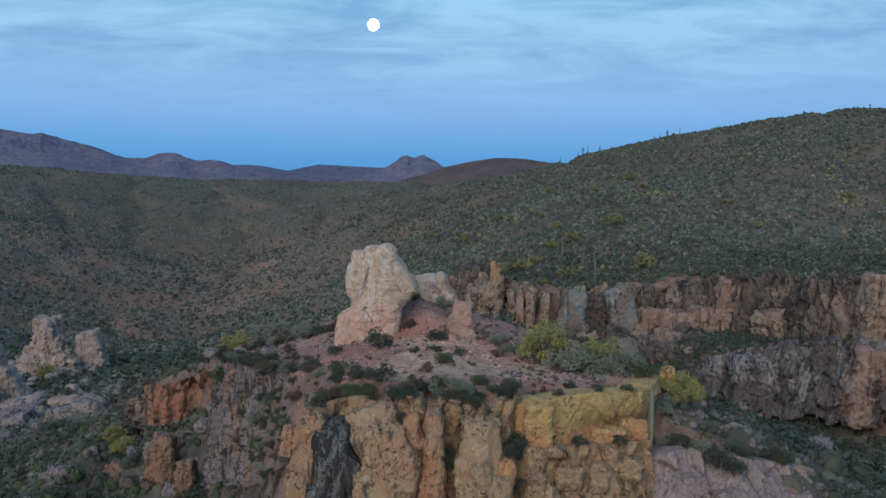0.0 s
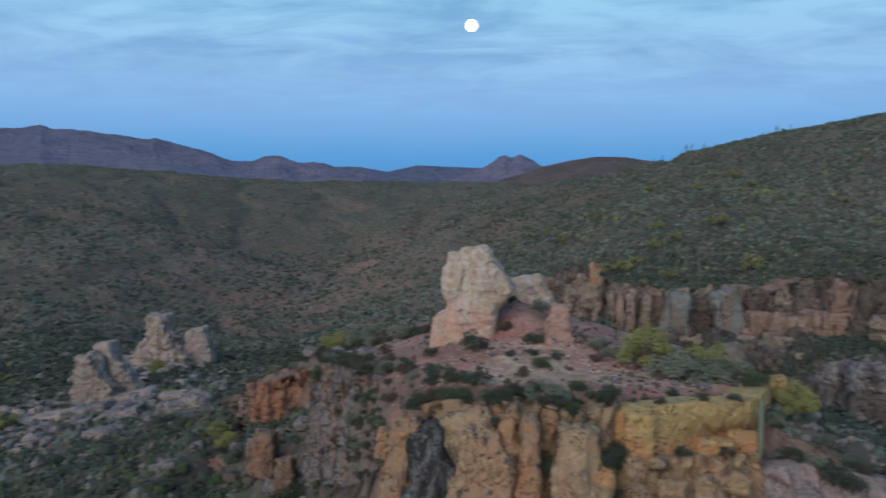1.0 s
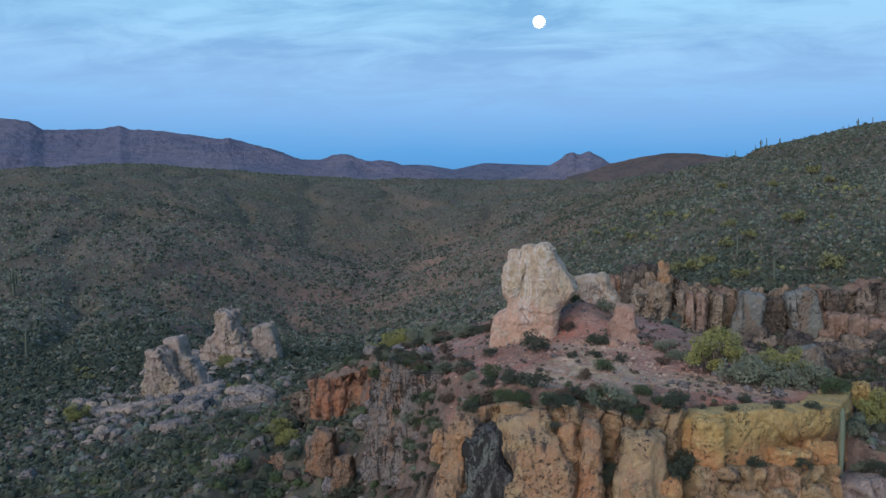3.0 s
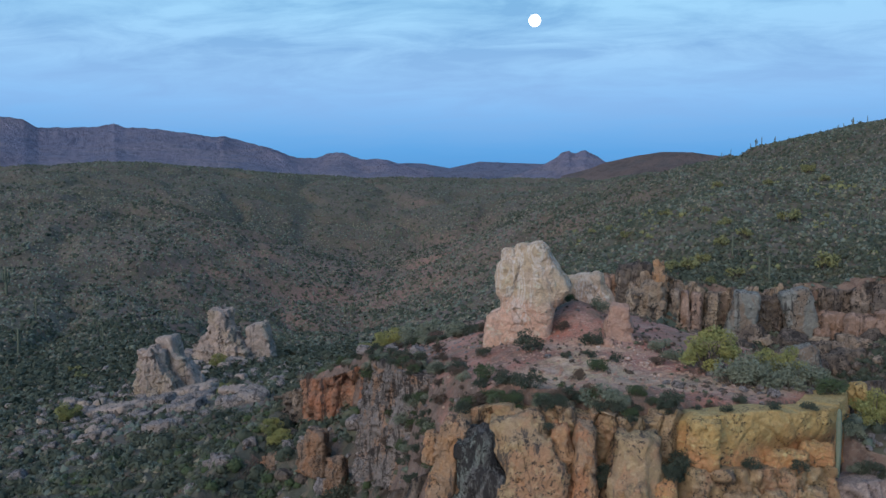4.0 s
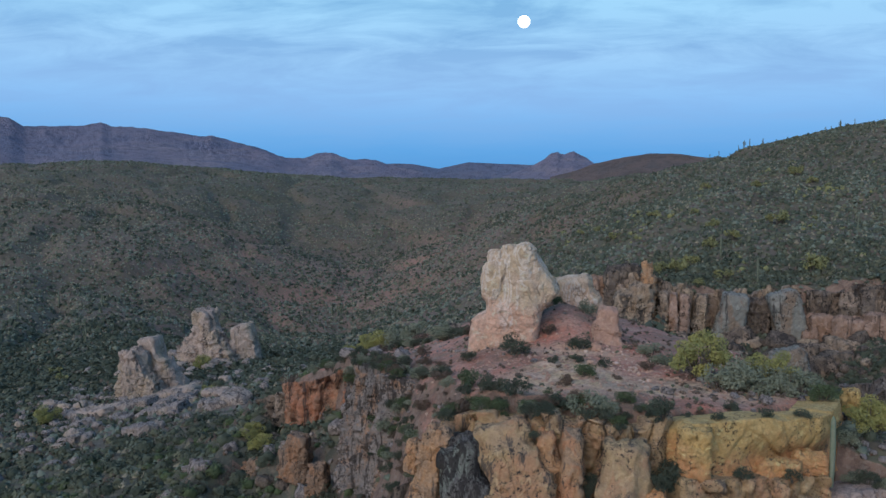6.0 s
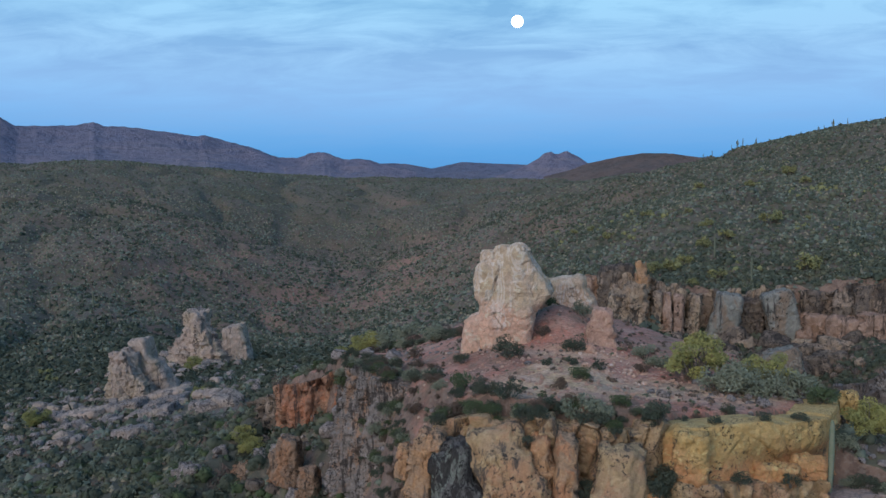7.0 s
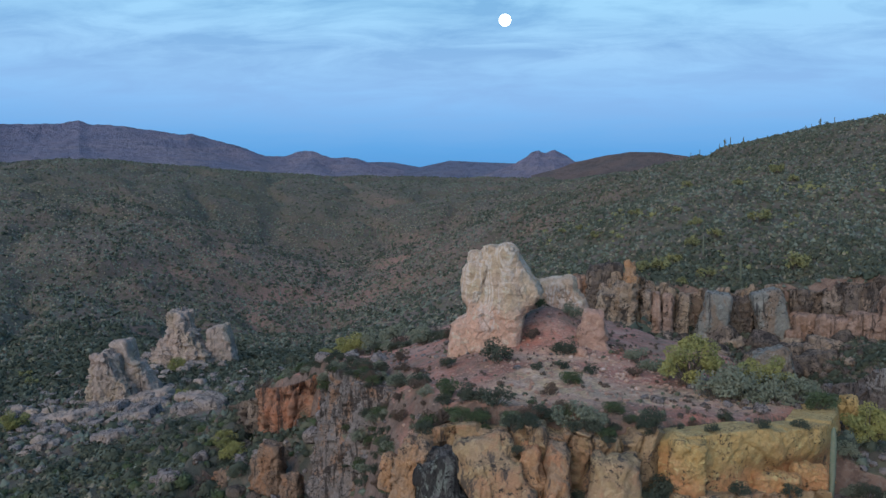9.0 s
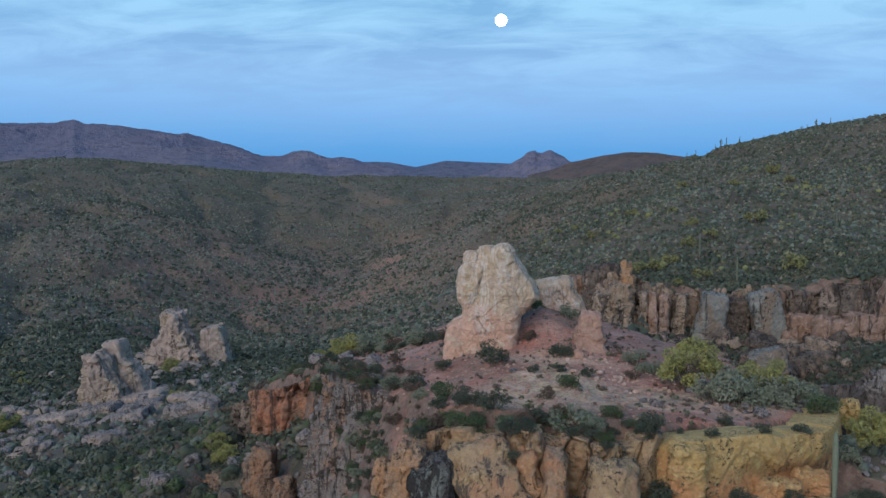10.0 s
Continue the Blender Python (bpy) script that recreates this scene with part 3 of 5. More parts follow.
def rock_wall(name, line, mat, label, fine=0.12, high=9.0, lean=0.12, cap=2.6, size=1.6, depth=0.7, crack=0.6, tall=0.38, seed=0, category="rock", outward=1, hollow=0.0, ragged=0.0):
    """A broken rock face along a line of (x, y, top height): a cap that runs back into the ground, then a face with buttresses, cracks and ledges.
    outward: 1 if the face looks to the line's left, -1 to its right."""
    s, p = smooth_line(line, fine)
    t = np.gradient(p[:, :2], axis=0)
    t /= np.linalg.norm(t, axis=1)[:, None]
    for _ in range(6):
        t[1:-1] = (t[:-2] + t[1:-1] + t[2:]) / 3
    out = np.stack([-t[:, 1], t[:, 0]], -1) * outward
    v = np.concatenate([np.linspace(-cap, 0, max(4, int(cap / fine / 1.6)), endpoint=False), np.linspace(0, high, int(high / fine))])
    S, V = np.meshgrid(s, v, indexing="ij")
    down, back = np.maximum(V, 0), np.minimum(V, 0)
    # place on the face, for the pattern
    q = np.stack([S.ravel(), V.ravel(), 0 * S.ravel() + seed * 7.7], -1)
    bent = q + 0.35 * size * np.stack([fbm(q / size * 0.7 + k * 11, 2) for k in range(3)], -1)
    gap, tag, off = cells(bent / size * (1, tall, 0) + (0, 0, 0.5 + seed), seed)
    big = depth * (1.5 * (tag - 0.5) + 0.8 * (GRAD[(tag * 255).astype(int)] * off).sum(axis=1)) - crack * (1 - step(0, 0.10, gap))
    small = 0.9 * depth * crag(q * (1, 0.8, 1), size * 0.7, seed + 5) / size
    rough = depth * (0.6 * fbm(q / size * 0.35, 3) + 0.32 * fbm(q / size * 3.0, 4, 0.65))
    if fine < 0.2:
        rough = rough + 0.13 * fbm(q * 1.3, 5, 0.7)
    push = (big + small + rough).reshape(S.shape)
    soft = step(-0.9 * cap, 0.4, V)
    along = back + lean * down + push * soft - hollow * np.exp(-((V - 0.62 * high) / (0.22 * high)) ** 2) * step(0.25, 0.45, S / s[-1]) * (1 - step(0.6, 0.85, S / s[-1]))
    ends = step(0, 1.2, np.minimum(S, s[-1] - S))
    along = along - (1 - ends) * 1.2
    x = p[:, 0:1] + out[:, 0:1] * along
    y = p[:, 1:2] + out[:, 1:2] * along
    crest = ragged * perlin(np.stack([s / 5.5 + seed, 0 * s, 0 * s + 0.5], -1)) + 0.6 * ragged * np.round(2 * perlin(np.stack([s / 2.6, 0 * s + 9, 0 * s + 0.5], -1))) / 2
    z = p[:, 2:3] + crest[:, None] - down + 0.30 * push * (1 - step(0, 1.5, V)) * soft - 0.25 * (1 - step(-cap, -0.4 * cap, V)) - (1 - ends) * 0.6
    n, m = S.shape
    i, j = np.meshgrid(np.arange(n - 1), np.arange(m - 1), indexing="ij")
    k = (i * m + j).ravel()
    faces = np.stack([k, k + 1, k + m + 1, k + m], -1)
    if outward < 0:
        faces = faces[:, ::-1]
    return thing(name, mesh_from(name, np.stack([x, y, z], -1).reshape(-1, 3), faces[:, ::-1], mat), label, category)


# pinnacle and the rocks on the knoll
pinnacle = rock("rock_pinnacle", (-6.6, 71.5, 0.0), [
    (-2.0, -0.4, 1.2, 1.45, 1.7, 1.8, 4), (0.3, 0, 1.7, 2.05, 1.9, 2.8), (0.0, 0.1, 4.0, 2.15, 1.7, 2.0), (-0.5, 0.2, 5.9, 2.1, 1.8, 1.7, 6), (0.35, 0.3, 7.7, 1.35, 1.4, 1.4, -4), (1.8, 0.5, 6.5, 1.15, 1.6, 2.5, -34), (1.9, 0.5, 4.9, 1.3, 1.5, 1.1)],
    pale_rock, "tall pale pinkish-tan rock pinnacle on the red knoll", "rock", n=92, seed=1, rough=0.34, block=0.15, block_size=2.0, merge=0.7, cut=0.84, centre=(0.2, 0.2, 4.2))
rock("back_ridge_rock", (-1.3, 79.0, 2.0), [(-0.4, 0, 1.4, 2.3, 1.5, 2.7, -12), (1.2, 0.3, 0.4, 1.6, 1.5, 1.7, -26)], pale_rock,
     "low rounded pale tan rock behind the pinnacle", "rock", 0.4, n=48, seed=2, rough=0.25, block=0.25, merge=0.9, cut=0.86)
rock("small_pinnacle", (1.4, 71.0, -0.9), [(-0.1, 0, 1.6, 1.25, 1.1, 2.1, 8), (0.15, 0, 3.5, 0.9, 0.9, 1.6, 4), (0.7, -0.2, 0.6, 0.8, 1.0, 1.5)], pink_rock,
     "pointed pink rock beside the tall pinnacle", "rock", 0.2, n=64, seed=3, rough=0.22, block=0.25, block_size=1.4, merge=0.5, cut=0.84)

for (x, y, z), s, seed in (((-1.5, -0.5, 7.9), 0.6, 301), ((-0.3, -0.5, 8.4), 0.55, 304), ((1.6, -0.1, 8.2), 0.5, 302), ((-2.6, -1.4, 0.1), 0.8, 303)):
    ob = rock("loose_block", (x, y, z), [(0, 0, 0.2, s, s, s * 0.9)], pale_rock, "whitish rounded block", "", n=22, seed=seed, rough=0.12, block=0.15, block_size=0.8, cut=0.8)
    ob.parent = pinnacle

# broken face of the knoll
FACE = [
    # name, foot, lobes, material, label, seed, column
    ("leaning_slab", (-9.3, 49.4, -6.4), [(0, 0, 2.9, 0.85, 0.8, 2.9, 10), (0.45, 0.1, 4.6, 0.7, 0.7, 1.2, 6)], slab_rock, "leaning ochre-orange rock slab on the knoll's face", 4, 0.0),
    ("rock_chunk", (-10.5, 49.9, -3.6), [(0, 0, 0.9, 0.42, 0.5, 1.0, 8)], slab_rock, "small orange rock chunk beside a leaning slab", 5, 0.0),
    ("dark_buttress", (-6.8, 49.1, -10.0), [(0, 0, 4.2, 1.35, 1.2, 4.8, -8), (0.9, -0.4, 3.6, 1.3, 1.0, 3.4, -14), (-0.6, -0.3, 2.2, 1.2, 1.0, 2.8, -10)], dark_rock, "black-stained blue-grey rock buttress", 6, 0.1),
    ("rock_buttress", (-3.9, 49.2, -10.0), [(0, 0, 4.4, 1.6, 1.5, 4.5, 3), (-0.9, 0.6, 8.8, 1.7, 1.4, 1.1, -12), (0.7, -0.5, 3.4, 1.2, 1.1, 4.2, 6), (-0.5, -0.7, 2.8, 1.3, 1.0, 3.6, -5)], ochre_rock, "ochre-tan rock buttress with dark speckled top", 7, 0.0),
    ("rock_column", (-2.2, 48.9, -10.0), [(0, 0, 8.5, 0.62, 0.7, 1.1), (0.1, 0.2, 4.4, 0.7, 0.8, 4.2)], slab_rock, "blocky pinkish-tan column in the knoll's face", 8, 0.0),
    ("rock_column", (-0.8, 48.7, -10.0), [(0, 0, 5.0, 0.62, 0.8, 4.9, 2), (-0.2, -0.3, 3.0, 0.8, 0.8, 3.4, 5), (0.3, -0.4, 5.6, 0.5, 0.6, 2.6, -4)], slab_rock, "cracked orange-tan rock column in the knoll's face", 9, 0.1),
    ("rock_buttress", (2.3, 48.9, -10.0), [(-0.3, 0, 4.5, 1.1, 1.2, 4.8, 3), (0.9, 0.2, 4.4, 0.8, 1.0, 4.7, -4), (-0.3, -0.6, 3.6, 1.0, 0.9, 3.6, -4), (0.8, -0.5, 2.6, 1.0, 0.9, 3.4, 6)], ochre_rock, "tall yellow-tan rock buttress with branching cracks", 10, 0.0),
    ("yellow_block", (3.7, 48.1, -8.5), [(0, 0, 2.3, 0.9, 0.8, 3.0)], gold_rock, "rounded yellow rock block low on the face", 13, 0.0),
    ("golden_spire", (18.2, 61.0, -4.6), [(0, 0, 2.2, 0.65, 0.7, 2.6, -6)], gold_rock, "golden rock spire behind the bushes", 21, 0.0),
]
face_blocks = []
for name, foot, lobes, mat, label, seed, column in FACE:
    big = max(max(l[3:6]) for l in lobes)
    face_blocks.append(rock(name, foot, lobes, mat, label, "", n=int(36 + 5 * big), seed=seed, rough=0.28, block=0.34, block_size=1.3, column=column, merge=0.35, cut=0.76, rake=0.0 if "spire" in name else 0.24))

# left outcrops and the stones on the slope
rock("pale_outcrop", (-88.0, 148.0, -30.0), [(-1.7, 0, 5.0, 2.0, 3, 7.0, 6), (0.2, -0.3, 4.6, 2.2, 3, 7.4, -10), (2.4, -0.6, 2.6, 2.6, 2.6, 4.8, -30), (0.4, -0.8, 2.6, 4.6, 2.6, 3.6)], cream_rock, "split pale pinkish-grey outcrop on the slope", "rock", n=72, seed=22, rough=0.5, block=0.8, block_size=2.4, column=0.35, merge=0.8, cut=0.74, centre=(0, 0, 4))
rock("pale_outcrop", (-85.4, 152.0, -30.5), [(-1.2, 0, 8.0, 2.0, 2.4, 6.6, -14), (1.8, 0, 5.6, 2.2, 2.4, 4.6, -34)], cream_rock, "smooth pale slab leaning behind a split outcrop", "rock", n=50, seed=26, rough=0.4, block=0.4, block_size=3.0, merge=1.2, cut=0.82)
rock("pale_outcrop", (-94.5, 190.0, -31.0), [(-0.4, 0, 7.4, 2.5, 3, 7.6, -6), (2.6, 0, 5.0, 2.6, 3, 5.6, -34), (-3.6, -0.5, 4.6, 2.2, 2.6, 5.2, 28), (-6.4, -1.5, 2.6, 1.6, 2.2, 3.6, 18), (5.6, -1.0, 3.0, 2.2, 2.4, 3.2, -30), (0.2, -1.2, 3.0, 5.6, 2.8, 3.6), (0.6, -0.4, 6.4, 3.4, 2.8, 3.0, -10)], cream_rock, "jagged pale outcrop farther up the slope", "rock", n=70, seed=23, rough=0.6, block=0.9, block_size=2.4, merge=0.6, cut=0.72, centre=(-0.5, 0, 4.5))
rock("rounded_outcrop", (-85.3, 193.0, -31.0), [(-0.4, 0, 5.6, 2.7, 2.6, 5.4, -14), (-1.6, -0.6, 3.4, 2.8, 2.4, 3.8)], cream_rock, "rounded pale outcrop with a smooth back", "rock", n=44, seed=24, rough=0.5, block=0.4, block_size=3.0, cut=0.82)
for i, (x, y, w, d, h, lean, label) in enumerate((
        (-79.0, 146.5, 4.2, 2.6, 1.5, 12, "low pale slab below the split outcrop"), (-75.5, 140.0, 3.6, 2.6, 1.2, 14, "low grey slab sunk in the slope"),
        (-72.5, 130.0, 4.6, 2.4, 1.1, 16, "smooth purplish-grey slab sunk in the slope"), (-84.0, 138.0, 5.0, 2.6, 1.2, 14, "pale grey slab sunk in the slope"),
        (-90.5, 136.0, 5.4, 3.0, 1.1, 12, "wide pale slab low on the slope"), (-68.0, 140.0, 2.2, 2.0, 1.4, 0, "tan block among shrubs"),
        (-88.0, 183.0, 2.6, 2.2, 1.6, -14, "pale block below the jagged outcrop"), (-98.0, 181.0, 2.4, 2.0, 1.4, 10, "pale block below the jagged outcrop"))):
    rock("flat_boulder", (x, y, height_at(x, y) - 0.5), [(0, 0, 0.4, w, d, h, -lean)], grey_rock if "grey" in label else cream_rock, label, "rock", n=26, seed=330 + i, rough=0.35, block=0.4, block_size=1.8, cut=0.76)

rng = random.Random(31)
for i in range(16):
    x, y = rng.gauss(-80, 9), rng.gauss(133, 8)
    w = rng.uniform(1.0, 2.8)
    rock("flat_boulder", (x, y, height_at(x, y) - 0.3), [(0, 0, 0.3, w, w * rng.uniform(0.5, 0.8), w * rng.uniform(0.25, 0.5), -rng.uniform(4, 22))], grey_rock, "flat grey boulder breaking through the stony slope", "boulder", group="flat boulders on the stony slope", turn=rng.uniform(-30, 30), n=18, seed=400 + i, rough=0.25, block=0.4, block_size=1.4, cut=0.72)

# long cliff across the canyon
CLIFF = [
    # foot, lobes, material, label, rough, block, column
    ((1.0, 212, -22), [(-2.0, 0, 6.5, 2.4, 3, 7.4), (2.2, 1, 6.0, 2.2, 3, 8.2)], far_pink_rock, "low orange knobs at the cliff's end", 0.6, 0.8, 0.0),
    ((7.0, 207, -22), [(-1.5, 2, 8.5, 2.6, 3, 8.6), (2.0, 3, 8.8, 2.4, 3, 8.8)], far_dark_rock, "dark cracked knobs above the tower", 0.6, 0.8, 0.0),
    ((9.6, 200.5, -24), [(-1.6, 0, 6.0, 2.6, 3.0, 7.6), (1.6, 0.4, 7.2, 2.6, 3.0, 8.6), (0.2, 0, 12.6, 3.4, 2.4, 1.3), (0.4, -0.3, 10.0, 3.7, 2.6, 0.9)], far_tan_rock, "stepped tan tower with overhanging beds", 0.5, 0.9, 0.0),
    ((12.4, 202.0, -16), [(0, 0, 6.2, 1.1, 1.6, 6.4), (0.6, 0, 4.5, 1.2, 1.6, 5.0)], slab_rock, "orange pillar on top of the tower", 0.4, 0.8, 0.0),
    ((16.4, 203.6, -24), [(0, 0, 6.0, 1.3, 2.2, 7.6)], far_tan_rock, "fluted tan column of the canyon cliff", 0.35, 0.5, 0.5),
    ((18.8, 203.2, -24), [(0, 0, 6.2, 0.95, 2.0, 7.4)], far_pink_rock, "pink fluted column of the canyon cliff", 0.35, 0.5, 0.3),
    ((21.4, 204.0, -24), [(0, 0, 6.0, 1.15, 2.0, 6.8)], far_pink_rock, "pink rounded column beside dark clefts", 0.35, 0.5, 0.3),
    ((25.2, 207.0, -23), [(0, 0, 5.4, 1.6, 2.2, 6.4, 4)], far_tan_rock, "tan column beside a shadowed cleft", 0.4, 0.6, 0.3),
    ((32.0, 205.0, -24), [(0.6, 0, 6.4, 2.9, 3.0, 7.2, 8), (-1.2, -0.4, 4.4, 2.4, 2.6, 4.2, 16)], far_grey_rock, "smooth grey-green rock dome in the cliff", 0.4, 0.3, 0.0),
    ((39.0, 210.0, -24), [(0, 0, 5.4, 3.4, 2.6, 6.6)], far_dark_rock, "dark broken rock between two domes", 0.6, 0.9, 0.3),
    ((45.8, 206.0, -23), [(-0.6, 0, 8.0, 3.6, 3.0, 5.4, -14), (1.4, -0.4, 5.0, 2.0, 2.6, 5.6, -14)], far_grey_rock, "smooth grey dome with an orange side", 0.4, 0.3, 0.0),
    ((40.5, 180.0, -27), [(0, 0, 4.0, 3.6, 3.0, 4.2, -16)], far_grey_rock, "rounded grey-tan dome below the cliff", 0.5, 0.4, 0.0),
    ((52.0, 203.5, -26), [(0, 0, 6.4, 2.4, 2.6, 4.8), (-1.5, 0.5, 4.2, 2.6, 2.0, 3.4)], far_pink_rock, "pink cliff face above a dark cave", 0.5, 0.6, 0.0),
    ((57.5, 201.0, -27), [(0, 0, 7.6, 3.4, 2.8, 4.8), (0.4, 0.6, 3.6, 2.6, 2.2, 4.2)], far_pink_rock, "pink overhanging cliff face", 0.6, 0.7, 0.0),
    ((63.4, 199.0, -26), [(0, 0, 6.8, 3.6, 2.6, 5.6, 12)], far_pink_rock, "orange-pink cliff with a hollow foot", 0.6, 0.7, 0.0),
    ((68.2, 197.8, -22), [(0, 0, 7.0, 2.4, 2.4, 8.6, 16)], far_pink_rock, "orange-tan buttress of the upper cliff", 0.6, 0.8, 0.2),
    ((76.8, 188.5, -24), [(0, 0, 5.4, 3.4, 2.6, 5.6, -6)], far_tan_rock, "pale weathered patch in the dark cliff", 0.7, 0.9, 0.0),
    ((92.0, 172.0, -20), [(0, 0, 8.0, 2.6, 2.6, 9.6, 5)], far_tan_rock, "orange-streaked buttress at the bend", 0.6, 0.8, 0.3),
    ((80.8, 151.0, -30), [(0, 0, 8.0, 3.4, 3.0, 7.6, 8), (-1.4, -0.5, 5.0, 2.6, 2.6, 5.0)], far_pink_rock, "pale pinkish foot of the lower cliff", 0.7, 0.8, 0.0),
    ((64.0, 167.0, -30), [(0, 0, 5.0, 3.6, 3.0, 5.6), (3.4, -1.4, 4.4, 3.0, 2.6, 5.2)], streaked_rock, "dark rock with white streaks", 0.7, 0.8, 0.0),
]
cliff_blocks = []
for i, (foot, lobes, mat, label, rough, block, column) in enumerate(CLIFF):
    cliff_blocks.append(rock("cliff_block", foot, lobes, mat, label, "", n=36, seed=40 + i, rough=rough, block=block, block_size=2.4, column=column, merge=0.5, cut=0.82))


def along(line, gap):
    """Places along a line, with the way of the line there."""
    for (ax, ay), (bx, by) in zip(line, line[1:]):
        n = max(1, round(math.hypot(bx - ax, by - ay) / gap))
        for k in range(n):
            u = (k + 0.5) / n
            yield ax + (bx - ax) * u, ay + (by - ay) * u, math.degrees(math.atan2(by - ay, bx - ax))


golden_ledge = rock_wall("golden_ledge", [(17.4, 60.5, -0.3), (15.4, 55.0, 0.0), (14.0, 52.9, 0.1), (9.6, 51.1, 0.4), (7.4, 50.3, 0.3), (5.2, 49.6, 0.1)], gold_rock, "long golden-yellow rock ledge with an orange hollow", fine=0.085, high=4.0, lean=0.06, cap=2.6, size=3.4, depth=0.17, crack=0.07, tall=0.7, seed=1, outward=1, hollow=0.85, ragged=0.45)
for (x, y, z), s, seed in (((6.3, 49.7, -3.0), (0.95, 0.7, 1.55), 311), ((13.4, 52.3, -3.2), (0.9, 0.6, 0.7), 312), ((11.4, 51.6, -3.4), (1.3, 0.7, 0.6), 313)):
    ob = rock("ledge_block", (x, y, z), [(0, 0, s[2], *s)], gold_rock, "golden rock block jutting from the ledge", "", n=30, seed=seed, rough=0.2, block=0.3, block_size=1.0, cut=0.8)
    ob.parent = golden_ledge
rubble_ledge = rock_wall("rubble_ledge", [(15.2, 52.2, -3.2), (10.6, 50.3, -3.0), (7.6, 49.3, -2.9), (4.6, 48.6, -2.8)], ochre_rock, "crumbling speckled ochre-tan ledge below the golden wall", fine=0.10, high=7, lean=0.34, size=1.0, depth=0.6, crack=0.35, seed=2, outward=1)
for (x, y, z), s, seed in (((6.0, 48.2, -6.2), (0.7, 0.6, 0.9), 321), ((8.3, 48.9, -5.6), (0.9, 0.7, 0.8), 322), ((10.4, 49.4, -6.0), (0.7, 0.6, 1.0), 323), ((12.6, 50.4, -5.4), (0.8, 0.6, 0.7), 324)):
    ob = rock("rubble_block", (x, y, z), [(0, 0, s[2], *s)], ochre_rock, "speckled tan block in the crumbling ledge", "", n=24, seed=seed, rough=0.2, block=0.35, block_size=0.9, cut=0.74)
    ob.parent = rubble_ledge
crumbled_slope = rock_wall("crumbled_slope", [(29.0, 56.8, -6.8), (25.5, 54.0, -5.5), (22.5, 52.7, -4.8), (19.0, 52.1, -4.0), (16.6, 52.2, -3.8), (13.6, 51.6, -4.6)], scree_rock, "crumbling grey-pink rock slope beside the golden ledge", fine=0.13, high=8, lean=0.75, size=1.1, depth=0.5, crack=0.3, seed=31, outward=1)
for (x, y, z), s, seed in (((17.2, 51.0, -6.4), (0.9, 0.7, 0.7), 341), ((19.6, 50.2, -7.4), (1.1, 0.8, 0.8), 342), ((22.2, 51.0, -7.6), (0.8, 0.7, 0.6), 343), ((25.0, 52.6, -8.2), (1.2, 0.8, 0.8), 344)):
    ob = rock("scree_block", (x, y, z), [(0, 0, s[2] * 0.6, *s)], scree_rock, "pinkish-grey block in the crumbling slope", "", n=22, seed=seed, rough=0.2, block=0.35, block_size=0.9, cut=0.74)
    ob.parent = crumbled_slope
knoll_face = rock_wall("knoll_face", [(5.6, 50.3, 0.1), (4.3, 50.2, 0.1), (2, 49.3, 0.3), (0.4, 49.5, 0.2), (-2, 49.2, 0.4), (-5.5, 49.8, 0.4), (-8.2, 50.8, -0.5), (-9.8, 52.0, -1.6)], ochre_rock, "broken ochre rock face of the knoll", fine=0.10, high=9, lean=0.12, cap=3.2, size=1.5, depth=0.9, crack=0.6, seed=3, outward=1, ragged=1.3)
rock_wall("grey_columns", [(-13.6, 63.4, -1.6), (-15.6, 65.8, -1.7), (-17.2, 67.4, -1.7), (-18.4, 68.8, -1.5), (-19.8, 70.6, -1.7), (-21.2, 73.4, -3.4), (-22.4, 76.0, -6.0)], column_rock, "grey fluted rock columns streaked with orange", fine=0.11, high=10, lean=0.22, cap=3.4, size=0.8, depth=1.1, crack=0.9, tall=0.06, seed=5, outward=1)
rock_wall("red_crag", [(-23.9, 85.4, -5.3), (-26.5, 87.2, -5.9), (-28.2, 88.6, -7.0), (-31.0, 88.0, -7.9), (-33.6, 89.4, -8.4), (-36.0, 93.0, -9.8)], red_crag_rock, "red-orange crag with dark upright cracks", fine=0.11, high=6.4, lean=0.08, cap=1.6, size=1.3, depth=0.9, crack=0.7, tall=0.2, seed=6, outward=1)
rock_wall("brown_crag", [(-22.0, 76.4, -5.6), (-23.6, 79.5, -6.2), (-24.6, 83.0, -6.6), (-25.0, 86.0, -6.8)], far_dark_rock, "dark brown rock wall between columns and crags", fine=0.13, high=7.5, lean=0.2, size=1.4, depth=0.8, crack=0.6, tall=0.2, seed=7, outward=1)
rock_wall("brown_crag", [(-36.0, 93.0, -10.5), (-39.5, 96.0, -12.0), (-43, 101, -14.0)], far_dark_rock, "low brown weathered crag among shrubs", fine=0.14, high=4.0, lean=0.25, size=1.4, depth=0.7, crack=0.6, seed=8, outward=1)
for i, (x, y, z, w, h) in enumerate(((-29.3, 79.0, -15.6, 1.1, 2.5), (-30.6, 79.6, -15.8, 0.8, 1.7), (-35.4, 83.0, -18.8, 1.0, 1.9), (-36.6, 83.6, -19.0, 0.8, 1.5), (-25.6, 74.6, -16.0, 0.9, 2.0))):
    rock("crag_block", (x, y, z), [(0, 0, h * 0.8, w, w * 0.9, h, 5), (w * 0.5, 0.2, h * 0.4, w * 0.8, w * 0.8, h * 0.7)], brown_block_rock, "orange-tan upright block on the shrubby slope", "rock", group="upright blocks on the flank", n=34, seed=350 + i, rough=0.3, block=0.4, block_size=1.1, cut=0.8)
